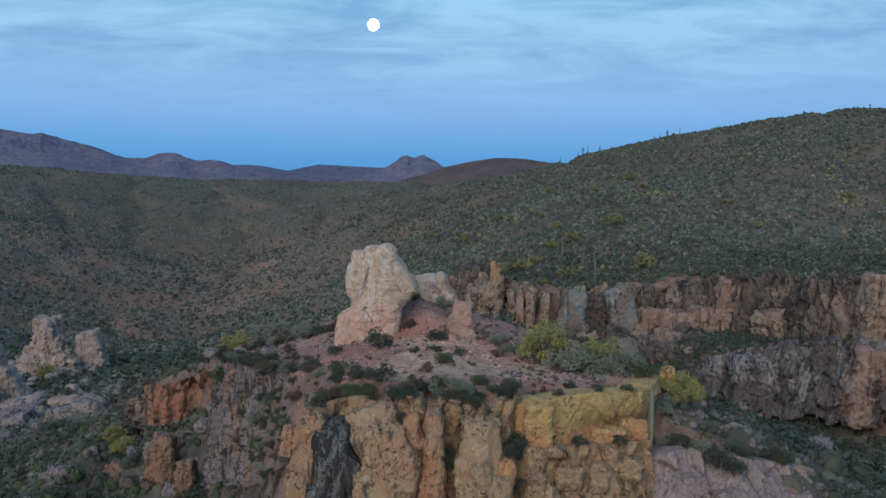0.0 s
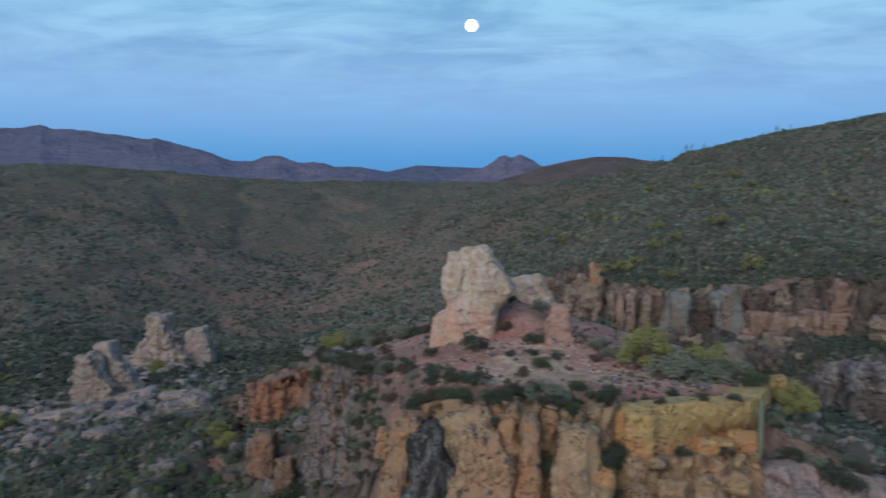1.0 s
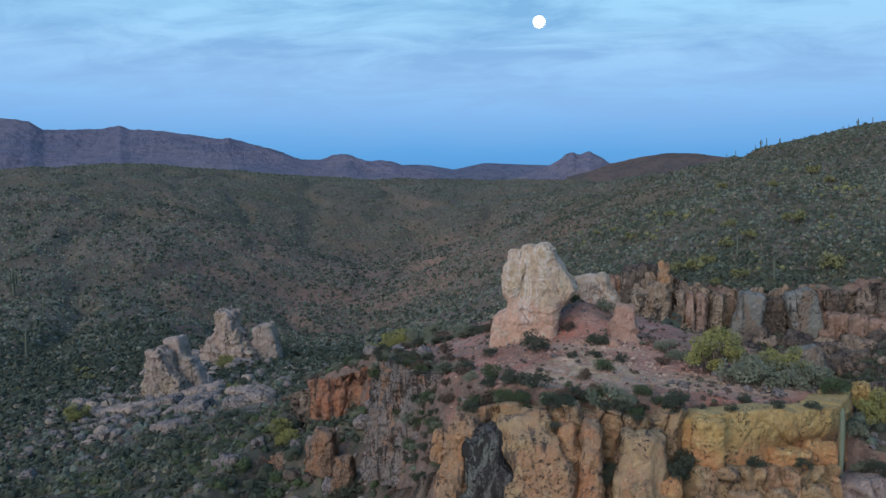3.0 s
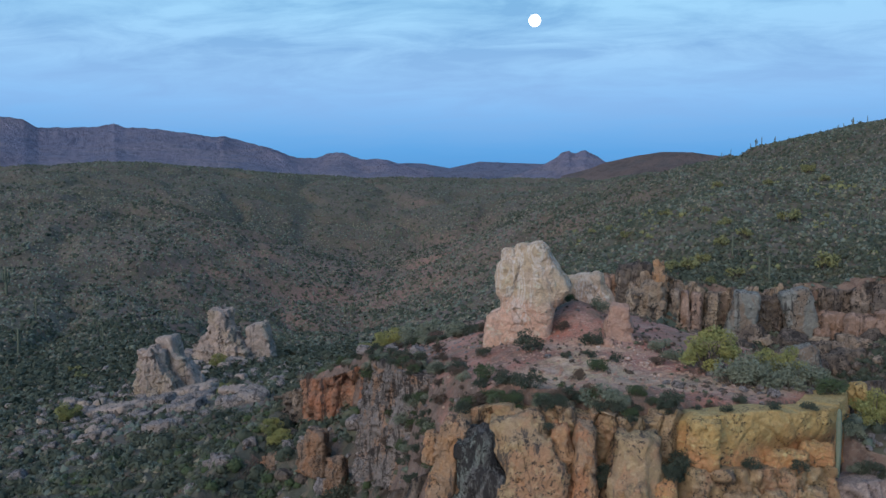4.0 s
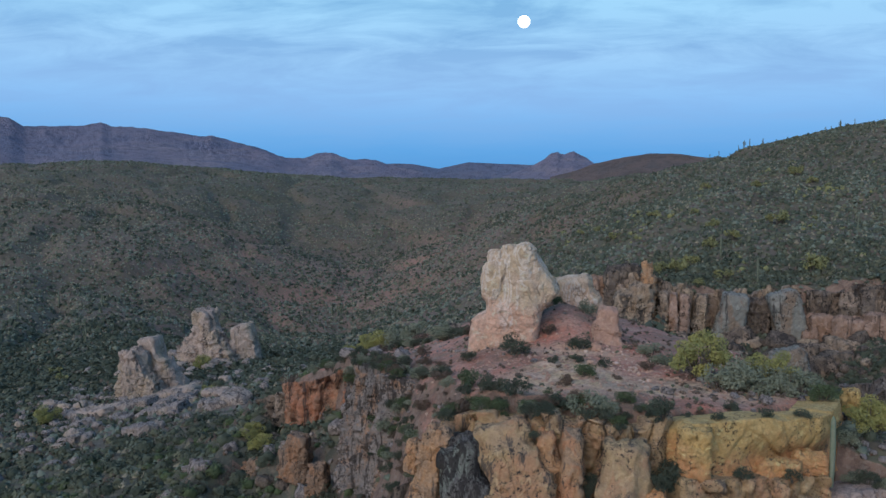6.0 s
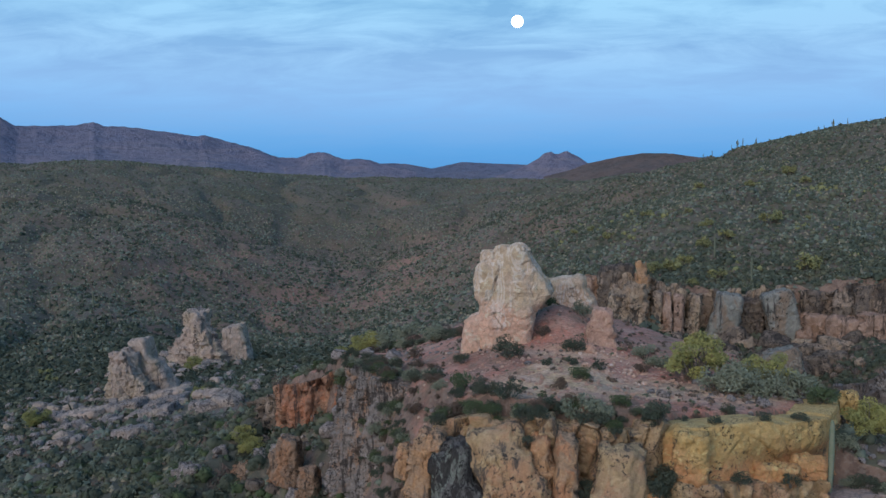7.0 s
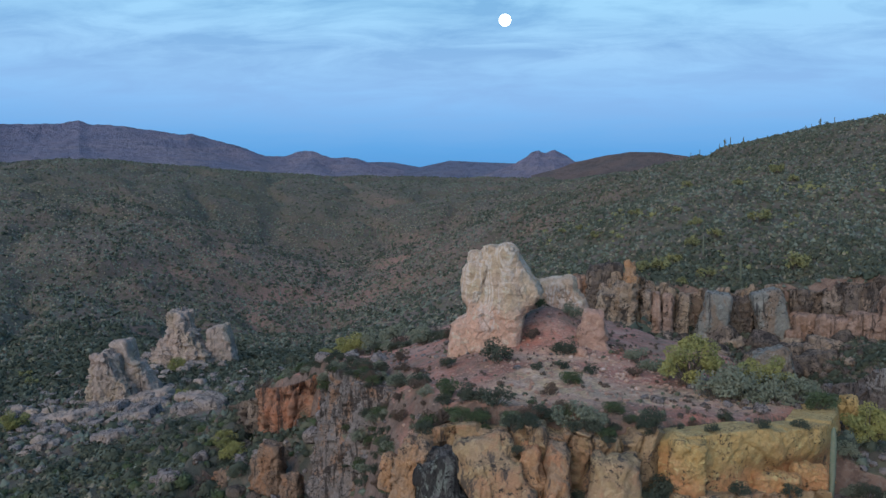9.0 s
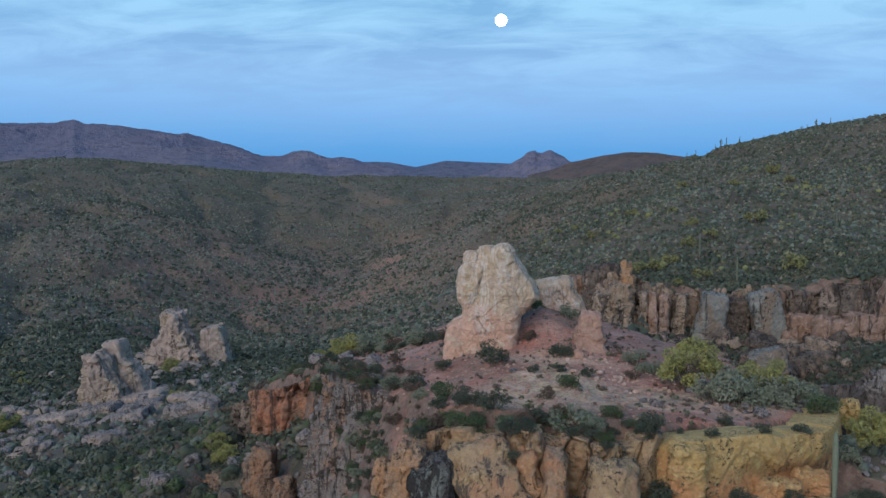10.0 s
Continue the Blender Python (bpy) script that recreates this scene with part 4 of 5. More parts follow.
rock_wall("brown_crag", [(-9.6, 52.0, -4.6), (-12.6, 54.2, -6.6), (-16.0, 58.5, -9.5)], far_dark_rock, "brown lower face of the knoll", fine=0.13, high=5, lean=0.35, size=1.4, depth=0.7, crack=0.5, seed=10, outward=1)
canyon_cliff = rock_wall("canyon_cliff", [(-12, 218, -10), (0, 213, -9), (5, 206, -8.5), (9, 203, -7.5), (13, 203.5, -7.5), (16, 206, -9.3), (22, 206.5, -10), (25, 209, -11), (28.5, 213, -12), (33, 208, -10), (38, 211, -10.5), (44, 209, -9), (50, 210, -10.5), (54, 206, -11)], far_tan_rock,
          "long tan and dark-stained cliff across the canyon", fine=0.32, high=16, lean=0.06, cap=2.5, size=3.0, depth=1.6, crack=1.3, tall=0.3, seed=11, category="cliff", outward=-1, ragged=3.0)
rock_wall("dark_cliff", [(50, 211, -10), (54, 205.5, -11), (60, 204, -7.5), (66, 201, -6.2), (72, 197, -6.0), (80, 189, -5.2), (92, 175, -3.2), (110, 155, -2.4), (150, 124, -3)], far_dark_rock,
          "dark varnished cliff at the canyon's bend", fine=0.32, high=17, lean=0.12, cap=2.5, size=3.4, depth=1.6, crack=0.9, tall=0.5, seed=12, category="cliff", outward=-1, ragged=3.5)
rock_wall("lower_cliff", [(50, 180, -27), (58, 173, -21.5), (64, 169, -19), (71, 164, -15.6), (78, 156, -14.6), (84, 151, -13), (100, 139, -9), (128, 114, -8)], streaked_rock,
          "dark lower cliff with white streaks", fine=0.28, high=15, lean=0.3, cap=3, size=3.4, depth=1.6, crack=0.8, tall=0.55, seed=14, category="cliff", outward=-1, ragged=3.0)

for ob in cliff_blocks:
    ob.parent = canyon_cliff
for ob in face_blocks:
    if "spire" in ob.name:
        ob["category"] = "rock"
    else:
        ob.parent = knoll_face

rock("grey_boulder", (27.6, 64.6, -12.6), [(0, 0, 1.5, 1.9, 1.6, 1.9)], grey_rock, "large grey-green boulder in the canyon side", "boulder", n=40, seed=70, rough=0.4, block=0.3)
rock("tan_boulder", (31.0, 74.0, -11.0), [(0, 0, 0.9, 1.4, 1.1, 1.1)], far_tan_rock, "flat-topped tan boulder on the slope", "boulder", n=32, seed=71, rough=0.3, block=0.3)

# boulders: eight shapes, strewn below the pale outcrops, on the knoll and below the ledge
boulders = [rock("boulder", (0, 0, -80), [(0, 0, 0.3, 0.5, 0.42, 0.36), (0.18, 0.05, 0.25, 0.3, 0.35, 0.3)], mat, label, "boulder", group="boulders on the slopes", n=9, seed=80 + i, rough=0.2, block=0.16, block_size=0.5)
            for i, (mat, label) in enumerate(((grey_rock, "pale grey angular boulder on the stony slope"), (grey_rock, "grey weathered boulder on the stony slope"), (cream_rock, "pale rounded boulder among shrubs"),
                                              (pink_rock, "small pinkish boulder on red soil"), (pale_rock, "pale tan boulder on red soil"), (grey_rock, "grey stone block below the ledge"), (far_dark_rock, "dark broken rock at the cliff's foot"), (far_tan_rock, "tan fallen block at the cliff's foot")))]
rng = random.Random(8)
spots = []
for _ in range(85):
    a, d = rng.uniform(0, 6.28), rng.gauss(0, 1)
    spots.append((rng.choice((0, 1, 2, 1)), rng.gauss(-88, 12), rng.gauss(145, 15), rng.uniform(0.8, 2.6)))
for _ in range(30):
    spots.append((rng.choice((0, 2, 1)), rng.gauss(-92, 9), rng.gauss(184, 7), rng.uniform(1.0, 3.0)))
for _ in range(70):
    spots.append((rng.choice((6, 6, 7)), rng.uniform(2, 62), rng.uniform(186, 204), rng.uniform(2.0, 6.5)))
for _ in range(60):
    spots.append((rng.choice((1, 5, 1, 6)), rng.gauss(-30, 9), rng.gauss(84, 9), rng.uniform(0.5, 2.0)))
for _ in range(40):
    spots.append((rng.choice((1, 5, 0)), rng.uniform(20, 62), rng.uniform(70, 150), rng.uniform(0.8, 2.6)))
spots += [(0, 5.3, 57.6, 0.8), (3, 0.6, 67.6, 0.9), (0, 4.7, 58.1, 0.5), (0, -58, 128, 4.5), (1, -61, 126, 3.5)]
used = set()
for kind, x, y, w in spots:
    if w < 1 and height_at(x, y) < -2.5 and y > 57:
        continue
    ob = boulders[kind] if kind not in used else copy_thing(boulders[kind], pose(0, 0, 0))
    used.add(kind)
    ob.location, ob.rotation_euler, ob.scale = (x, y, height_at(x, y) - 0.1 * w), (rng.uniform(-0.4, 0.4), rng.uniform(-0.4, 0.4), rng.uniform(0, 6.28)), (w, w, w * rng.uniform(0.7, 1.1))

def stones(name, mat, label, seed, where, size):
    """Loose stones too many to count, one mesh."""
    rs = np.random.RandomState(seed)
    ico = bmesh.new()
    bmesh.ops.create_icosphere(ico, subdivisions=2, radius=1)
    cv, cf = np.array([q.co[:] for q in ico.verts]), np.array([[q.index for q in f.verts] for f in ico.faces])
    ico.free()
    x, y = where(rs)
    n = len(x)
    w = size[0] + (size[1] - size[0]) * rs.uniform(0, 1, n) ** 2.5
    shape = rs.uniform(0.55, 1.0, (n, 1, 3)) * (1, 1, 0.75)
    p = cv[None] * shape * w[:, None, None] * 0.5
    lump = 1 + 0.55 * fbm((cv[None] * 1.3 + rs.uniform(0, 99, (n, 1, 3))).reshape(-1, 3), 2).reshape(n, -1, 1)
    p = p * lump + np.stack([x, y, landform(x, y) + 0.1 * w], -1)[:, None]
    f = (cf[None] + (np.arange(n) * len(cv))[:, None, None]).reshape(-1, 3)
    thing(name, mesh_from(name, p.reshape(-1, 3), f, mat, False), label, "stones", kind="stuff")


stones("loose_stones", pink_rock, "small pinkish stones strewn on the red soil", 1, lambda rs: (rs.normal(0, 6.5, 1500), rs.normal(62, 6.5, 1500)), (0.06, 0.42))
stones("loose_stones", pale_rock, "pale broken stones below the small pinnacle", 6, lambda rs: (rs.normal(2.8, 2.2, 150), rs.normal(65.5, 3.5, 150)), (0.1, 0.6))
stones("loose_stones", grey_rock, "grey rubble below the golden ledge", 2, lambda rs: (rs.uniform(8, 30, 1000), rs.uniform(45, 70, 1000)), (0.15, 1.1))
stones("loose_stones", grey_rock, "pale grey rubble below the outcrops", 3, lambda rs: (rs.normal(-88, 14, 900), rs.normal(146, 18, 900)), (0.3, 2.6))
stones("loose_stones", grey_rock, "grey rubble on the knoll's flank", 4, lambda rs: (rs.normal(-24, 9, 700), rs.normal(74, 12, 700)), (0.12, 0.9))
stones("loose_stones", far_dark_rock, "dark rubble at the canyon cliff's foot", 5, lambda rs: (rs.uniform(0, 64, 700), rs.uniform(184, 206, 700)), (0.5, 3.2))

# ---- far mountains and the moon ----
def mountain(name, crest, dist, depth, mat, label, rough, seed):
    """A range along an arc: crest is (bearing, elevation) in degrees from the path's start."""
    az = np.linspace(crest[0][0], crest[-1][0], max(60, int((crest[-1][0] - crest[0][0]) * 26)))
    ev = np.interp(az, [c[0] for c in crest], [c[1] for c in crest])
    u = np.concatenate([np.linspace(-1, 0, 34), np.linspace(0.06, 1, 12)])
    a, k = np.meshgrid(np.radians(az), u, indexing="ij")
    top = 14 + dist * np.tan(np.radians(ev))[:, None] * np.ones_like(k)
    rr = dist + k * depth
    x, y = rr * np.sin(a), rr * np.cos(a)
    p = np.stack([x.ravel(), y.ravel(), 0 * x.ravel() + seed * 50], -1)
    ridge = (1 - 2.2 * np.abs(fbm(p / (depth * 0.36), 5, 0.5))).reshape(x.shape)
    fall = np.abs(k) ** 0.9
    z = top - (top + 40) * fall * (0.8 + 0.5 * (ridge - 0.6)) + rough * (ridge - 0.7) * np.minimum(1, 6 * fall)
    z += 0.06 * rough * fbm(p / 22, 3).reshape(x.shape)
    n, m = x.shape
    i, j = np.meshgrid(np.arange(n - 1), np.arange(m - 1), indexing="ij")
    q = (i * m + j).ravel()
    me = mesh_from(name, np.stack([x, y, z], -1).reshape(-1, 3), np.stack([q, q + m, q + m + 1, q + 1], -1)[:, ::-1], mat)
    thing(name, me, label, "mountain", kind="structure")


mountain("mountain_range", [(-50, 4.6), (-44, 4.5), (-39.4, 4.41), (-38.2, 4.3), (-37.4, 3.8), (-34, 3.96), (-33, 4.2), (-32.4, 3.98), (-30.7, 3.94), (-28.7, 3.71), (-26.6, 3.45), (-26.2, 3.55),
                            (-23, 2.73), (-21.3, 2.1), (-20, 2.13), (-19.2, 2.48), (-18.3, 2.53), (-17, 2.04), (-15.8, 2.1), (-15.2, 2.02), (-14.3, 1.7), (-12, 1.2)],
         3000, 900, hazed_mountain_rock, "long reddish-purple mesa range on the skyline", 60, 1)
mountain("distant_hills", [(-18, 1.6), (-13.9, 1.8), (-12.7, 1.77), (-10.9, 1.45), (-8.8, 1.91), (-6.4, 1.8), (-4.5, 1.73), (-0.6, 1.7), (4, 1.5)], 4200, 500, hazed_blue_rock, "hazy blue hills on the horizon", 15, 2)
mountain("butte", [(-6.5, 0.9), (-5.3, 1.34), (-4.3, 1.73), (-3.5, 2.2), (-3.2, 2.5), (-2.7, 2.62), (-2.5, 2.48), (-2.2, 2.45), (-1.9, 2.6), (-1.6, 2.66), (-1.35, 2.5), (-0.8, 2.25), (-0.2, 1.81), (0.9, 1.35), (2, 0.9)], 3300, 420, hazed_mountain_rock, "flat-topped reddish butte with notched summit", 16, 3)
mountain("red_hill", [(-3.2, 0.9), (-1.4, 1.35), (-0.2, 1.81), (1.7, 2.23), (3.5, 2.49), (5.4, 2.44), (7.6, 2.09), (11, 1.6)], 1700, 420, red_hill_rock, "low red-brown hill beyond the saddle", 14, 4)

bm = bmesh.new()
bmesh.ops.create_icosphere(bm, subdivisions=4, radius=31.0)
moon_mesh = bpy.data.meshes.new("moon")
bm.to_mesh(moon_mesh)
bm.free()
moon_mesh.materials.append(moon_m)
thing("moon", moon_mesh, "full white moon in the dusk sky", "moon", kind="structure", at=(4300 * math.cos(radians(11.3)) * math.sin(radians(-5.1)), 4300 * math.cos(radians(11.3)) * math.cos(radians(5.1)), 14 + 4300 * math.sin(radians(11.3))))


# ---- saguaros ----
def tube(path, radii, sides=14, rib=0.0):
    """A ribbed tube along a path, closed at its tip."""
    path = [Vector(p) for p in path]
    verts, faces = [], []
    for k, (p, r) in enumerate(zip(path, radii)):
        d = (path[min(k + 1, len(path) - 1)] - path[max(k - 1, 0)]).normalized()
        side = d.cross(Vector((0, 1, 0.02))).normalized()
        up = d.cross(side)
        for s in range(sides):
            a = 2 * math.pi * s / sides
            rr = r * (1 - rib * (s % 2))
            verts.append(p + side * math.cos(a) * rr + up * math.sin(a) * rr)
    for k in range(len(path) - 1):
        for s in range(sides):
            faces.append((k * sides + s, k * sides + (s + 1) % sides, (k + 1) * sides + (s + 1) % sides, (k + 1) * sides + s))
    return verts, faces


def saguaro(at, tall, arms, mat, label, sides=20, group=""):
    """A ribbed column with arms that turn up. arms: (height share, bearing, reach, rise)."""
    root = tagged(new("saguaro"), label, "cactus", group)
    r = 0.032 * tall + 0.05
    hs = [-0.3, 0.05, 0.3, 0.6, 0.85, 0.95, 0.985, 1.0]
    rs = [0.72, 0.85, 1.0, 1.02, 0.92, 0.68, 0.4, 0.06]
    v, f = tube([(0.006 * tall * math.sin(3 * h), 0, h * tall if h > 0 else h) for h in hs], [r * k for k in rs], sides, 0.16)
    part("trunk", mesh_from("trunk", v, f, mat), root)
    for h, bearing, reach, rise in arms:
        c, s = math.cos(radians(bearing)), math.sin(radians(bearing))
        pts = [(0, 0), (reach * 0.55, -0.02), (reach * 0.9, 0.06), (reach, 0.2 * rise), (reach, 0.6 * rise), (reach, 0.95 * rise), (reach, rise)]
        v, f = tube([(c * d, s * d, h * tall + z) for d, z in pts], [r * k for k in (0.6, 0.62, 0.66, 0.7, 0.68, 0.4, 0.05)], max(8, sides - 6), 0.16)
        part("arm", mesh_from("arm", v, f, mat), root)
    root.location = at
    return root


saguaro((14.5, 52.0, -3.5), 4.0, [], cactus_skin, "single ribbed green saguaro at the golden ledge")
SAGUAROS = [(41, 220, 6.6), (35, 242, 6.1), (75, 257, 4.8), (-240, 291, 12), (-208, 267, 6.1), (-210, 293, 6.5), (-191, 293, 6.3), (-175, 216, 8.4), (-165, 292, 5.2), (-153, 226, 5.8), (-185, 337, 5.9),
            (-161, 527, 8.4), (-151, 555, 6.4), (-147, 558, 7.2), (-142, 558, 6.4), (-138, 565, 7.2), (-131, 551, 7.1), (-128, 555, 6.3), (-111, 493, 9.1), (-118, 546, 6.2), (-127, 386, 5.7), (-124, 386, 6.2),
            (-122, 385, 5.6), (-137, 385, 4.6), (-160, 375, 5.7), (-178, 602, 6.1), (-178, 591, 6.0), (97, 266, 5.5)]
RIDGE_SAGUAROS = [(66, 513, 3.6), (71, 512, 5), (67, 490, 4.2), (83, 500, 6.4), (79, 494, 4.2), (81, 489, 4.8), (84, 488, 6.6), (91, 487, 5.2), (113, 446, 4.2), (120, 446, 6.2), (127, 448, 4.6), (123, 459, 5.0),
                  (115, 444, 4.2), (82, 521, 4.4), (89, 479, 4.0), (194, 377, 4.0), (177, 433, 4.0)]
rng = random.Random(4)
kinds = [saguaro((0, 0, -60), 6.0, arms, far_cactus_skin, "tall grey-green saguaro on the shrubby hillside", 12, "saguaros on the hills")
         for arms in ([], [(0.5, 20, 0.7, 1.8)], [(0.45, 10, 0.8, 2.2), (0.58, 185, 0.7, 1.5)], [(0.4, 160, 0.75, 2.4), (0.5, -20, 0.7, 2.0), (0.62, 60, 0.6, 1.2)])]
spots = SAGUAROS + [(x, y, 0.78 * h) for x, y, h in RIDGE_SAGUAROS]
for i, (x, y, h) in enumerate(spots):
    ob = kinds[i] if i < 4 else copy_thing(kinds[rng.choice((0, 0, 1, 2, 3))], pose(0, 0, 0))
    s = h / 6.0
    ob.location, ob.rotation_euler, ob.scale = (x, y, height_at(x, y) - 0.1), (0, radians(rng.uniform(-2, 2)), radians(rng.uniform(0, 360))), (s * 1.15, s * 1.15, s)


# ---- shrubs and trees on and near the knoll ----
def leaf_cloud(rs, centres, sizes, count, leaf, squash=0.75):
    """Small three-cornered leaves strewn over clumps."""
    k = rs.randint(0, len(centres), count)
    d = rs.normal(size=(count, 3))
    d /= np.linalg.norm(d, axis=1)[:, None]
    rad = rs.uniform(0.35, 1.0, count) ** 0.5
    mid = np.array(centres)[k] + d * (rad * np.array(sizes)[k])[:, None] * (1, 1, squash)
    a = rs.normal(size=(count, 3))
    a /= np.linalg.norm(a, axis=1)[:, None]
    b = np.cross(a, rs.normal(size=(count, 3)))
    b /= np.linalg.norm(b, axis=1)[:, None] + 1e-9
    s = leaf * rs.uniform(0.6, 1.4, count)[:, None]
    v = np.stack([mid - a * s * 0.6 - b * s * 0.5, mid - a * s * 0.6 + b * s * 0.5, mid + a * s], 1).reshape(-1, 3)
    return v, np.arange(count * 3).reshape(-1, 3)


def branches(rs, tips, base_r, bend=0.15):
    verts, faces = [], []
    for tip in tips:
        pts = [Vector((0, 0, -0.15)), Vector(tip) * 0.45 + Vector((rs.uniform(-bend, bend), rs.uniform(-bend, bend), 0.05)), Vector(tip)]
        v, f = tube(pts, [base_r, base_r * 0.65, base_r * 0.25], 5)
        faces += [tuple(i + len(verts) for i in q) for q in f]
        verts += v
    return verts, faces


def bush(name, seed, mat, label, category, wide=1.0, tall=0.7, leaves=700, leaf=0.05, clumps=14, group=""):
    """A loose bush, one metre wide: stems from one foot and leaves in clumps with gaps."""
    rs = np.random.RandomState(seed)
    root = tagged(new(name), label, category, group)
    a, rad = rs.uniform(0, 2 * math.pi, clumps), 0.36 * wide * rs.uniform(0.15, 1, clumps) ** 0.6
    h = tall * (0.25 + 0.6 * rs.uniform(0, 1, clumps)) * (1 - 0.45 * (rad / (0.36 * wide)) ** 2)
    centres = np.stack([rad * np.cos(a), rad * np.sin(a), h], -1)
    v, f = branches(rs, centres, 0.018 * wide)
    part("woody_base", mesh_from("woody_base", v, f, bark), root)
    v, f = leaf_cloud(rs, centres, 0.17 * wide * rs.uniform(0.7, 1.3, clumps), leaves, leaf)
    part("foliage", mesh_from("foliage", v, f, mat, False), root)
    return root


def palo_verde(seed, mat, label, leaves=6000, group=""):
    """A small tree one metre wide: short trunk, forking limbs, a broken round crown."""
    rs = np.random.RandomState(seed)
    root = tagged(new("palo_verde_tree"), label, "tree", group)
    n = 30
    a, rad = rs.uniform(0, 2 * math.pi, n), 0.40 * rs.uniform(0.1, 1, n) ** 0.5
    h = 0.14 + 0.55 * rs.uniform(0, 1, n) * (1 - 0.5 * (rad / 0.4) ** 2)
    centres = np.stack([rad * np.cos(a), rad * np.sin(a), h], -1)
    v, f = tube([(0, 0, -0.1), (0.01, 0, 0.1), (0.02, 0.01, 0.24)], [0.035, 0.03, 0.022], 8)
    part("trunk", mesh_from("trunk", v, f, bark), root)
    v, f = branches(rs, centres, 0.016)
    part("branchwork", mesh_from("branchwork", v, f, bark), root)
    v, f = leaf_cloud(rs, centres, 0.13 * rs.uniform(0.7, 1.35, n), leaves, 0.022, 0.8)
    part("crown", mesh_from("crown", v, f, mat, False), root)
    return root


BUSHES = {
    "dark": (leaf_dark, "dark green desert shrub on reddish soil", [(-5.7, 64.8, 2.6), (-9.4, 65.3, 1.4), (-0.6, 67.9, 2.2), (-2.5, 61.6, 0.9), (-0.8, 63.0, 1.0), (-9.3, 55.3, 1.6), (-6.0, 53.3, 1.7), (-10.2, 50.2, 2.1), (-24.3, 73.1, 3.8),
             (-4.5, 52.7, 2.0), (-1.9, 51.6, 1.5), (2.5, 52.0, 0.9), (9.2, 54.9, 1.1), (4.6, 50.6, 1.9), (4.9, 49.4, 2.0), (1.2, 62.9, 1.2), (16.9, 53.3, 1.5), (19.2, 51.9, 2.6), (20.2, 51.3, 1.9), (6.1, 53.0, 1.3), (5.2, 50.2, 1.5), (5.5, 49.6, 1.3), (2.1, 49.6, 0.9), (-2.2, 49.3, 1.1), (7.8, 51.0, 0.9), (10.6, 51.8, 1.0), (13.0, 53.2, 1.1), (21.5, 53.0, 1.6), (24.0, 54.0, 1.8)]),
    "cleft": (leaf_dark, "dark green shrub growing from a cleft of the rock face", [(0.4, 48.5, 1.3), (0.3, 47.9, 1.0), (4.4, 49.1, 1.8), (4.5, 48.5, 1.6), (4.2, 48.0, 1.4), (-2.9, 48.2, 0.8), (-3.2, 49.4, 1.5), (-9.9, 49.4, 1.5), (-10.9, 50.3, 1.7), (-12.2, 51.5, 1.9), (-8.6, 50.6, 1.2), (6.9, 49.4, 0.9), (9.2, 49.9, 1.3), (12.0, 50.8, 1.2)]),
    "green": (leaf_green, "bright green low shrub on the knoll", [(-3.0, 76.5, 1.5), (-7.9, 55.6, 1.9), (-0.1, 58.9, 1.7), (-10.9, 52.6, 1.7), (-7.1, 52.5, 1.4), (15.6, 58.5, 2.2)]),
    "sage": (leaf_silver, "grey-green rounded shrub on the knoll", [(-0.2, 76.0, 2.0), (4.9, 68.3, 2.0), (5.9, 66.8, 2.2), (7.2, 67.5, 1.8), (-12.0, 56.5, 1.5), (-15.0, 64.2, 1.5), (-24.0, 101, 4.2), (-22.3, 104.3, 3.8), (-17.5, 96.0, 3.2), (-0.2, 51.9, 2.4),
             (0.9, 51.4, 2.2), (-3.4, 50.3, 1.5), (9.4, 60.0, 2.9), (10.7, 60.2, 3.3), (12.1, 60.2, 3.0), (13.5, 60.6, 3.2), (14.9, 61.2, 3.0), (18.2, 52.5, 1.7), (16.4, 56.0, 1.8), (11.4, 62.5, 3.4), (14.2, 64.0, 3.4)]),
    "dry": (leaf_dry, "brown dry brittle shrub on the knoll", [(-41.0, 110.0, 4.2), (-3.3, 70.6, 1.4), (-12.2, 60.8, 1.1), (-11.8, 66.1, 1.1), (-16.2, 79.5, 1.5), (-15.6, 71.5, 1.2), (-8.1, 52.2, 2.0), (-1.4, 56.3, 1.3), (7.2, 53.8, 0.8), (4.4, 64.2, 1.3), (-13.6, 69, 1.2)]),
}
LIP_PARTS = [np.array([ob.matrix_basis @ q.co for q in ob.data.vertices]) for ob in bpy.data.objects
             if ob.type == "MESH" and ob.name.split(".")[0] in ("knoll_face", "golden_ledge", "rubble_ledge", "crumbled_slope", "brown_crag", "dark_buttress", "rock_buttress", "rock_column", "grey_columns")]
LIP = np.concatenate(LIP_PARTS)


def stand_at(x, y):
    """The height of whatever lies on top there, soil or rock."""
    near = LIP[(np.abs(LIP[:, 0] - x) < 0.22) & (np.abs(LIP[:, 1] - y) < 0.22)]
    return max(height_at(x, y), float(near[:, 2].max()) - 0.05) if len(near) else height_at(x, y)


rim_kinds = []
for kind, (mat, label, where) in BUSHES.items():
    made = [bush("shrub", 10 + s + len(kind), mat, label, "shrub", tall=t, leaves=1700, leaf=0.030, clumps=c, group=kind + " shrubs on the knoll") for s, (t, c) in enumerate(((0.62, 15), (0.75, 11), (0.5, 18)))]
    rim_kinds += made
    for i, (x, y, w) in enumerate(where):
        w *= 1.15
        ob = made[i] if i < 3 else copy_thing(made[i % 3], pose(0, 0, 0))
        ob.location, ob.rotation_euler, ob.scale = (x, y, stand_at(x, y) - 0.03), (0, 0, radians(67 * i)), (w, w, w * 0.95)

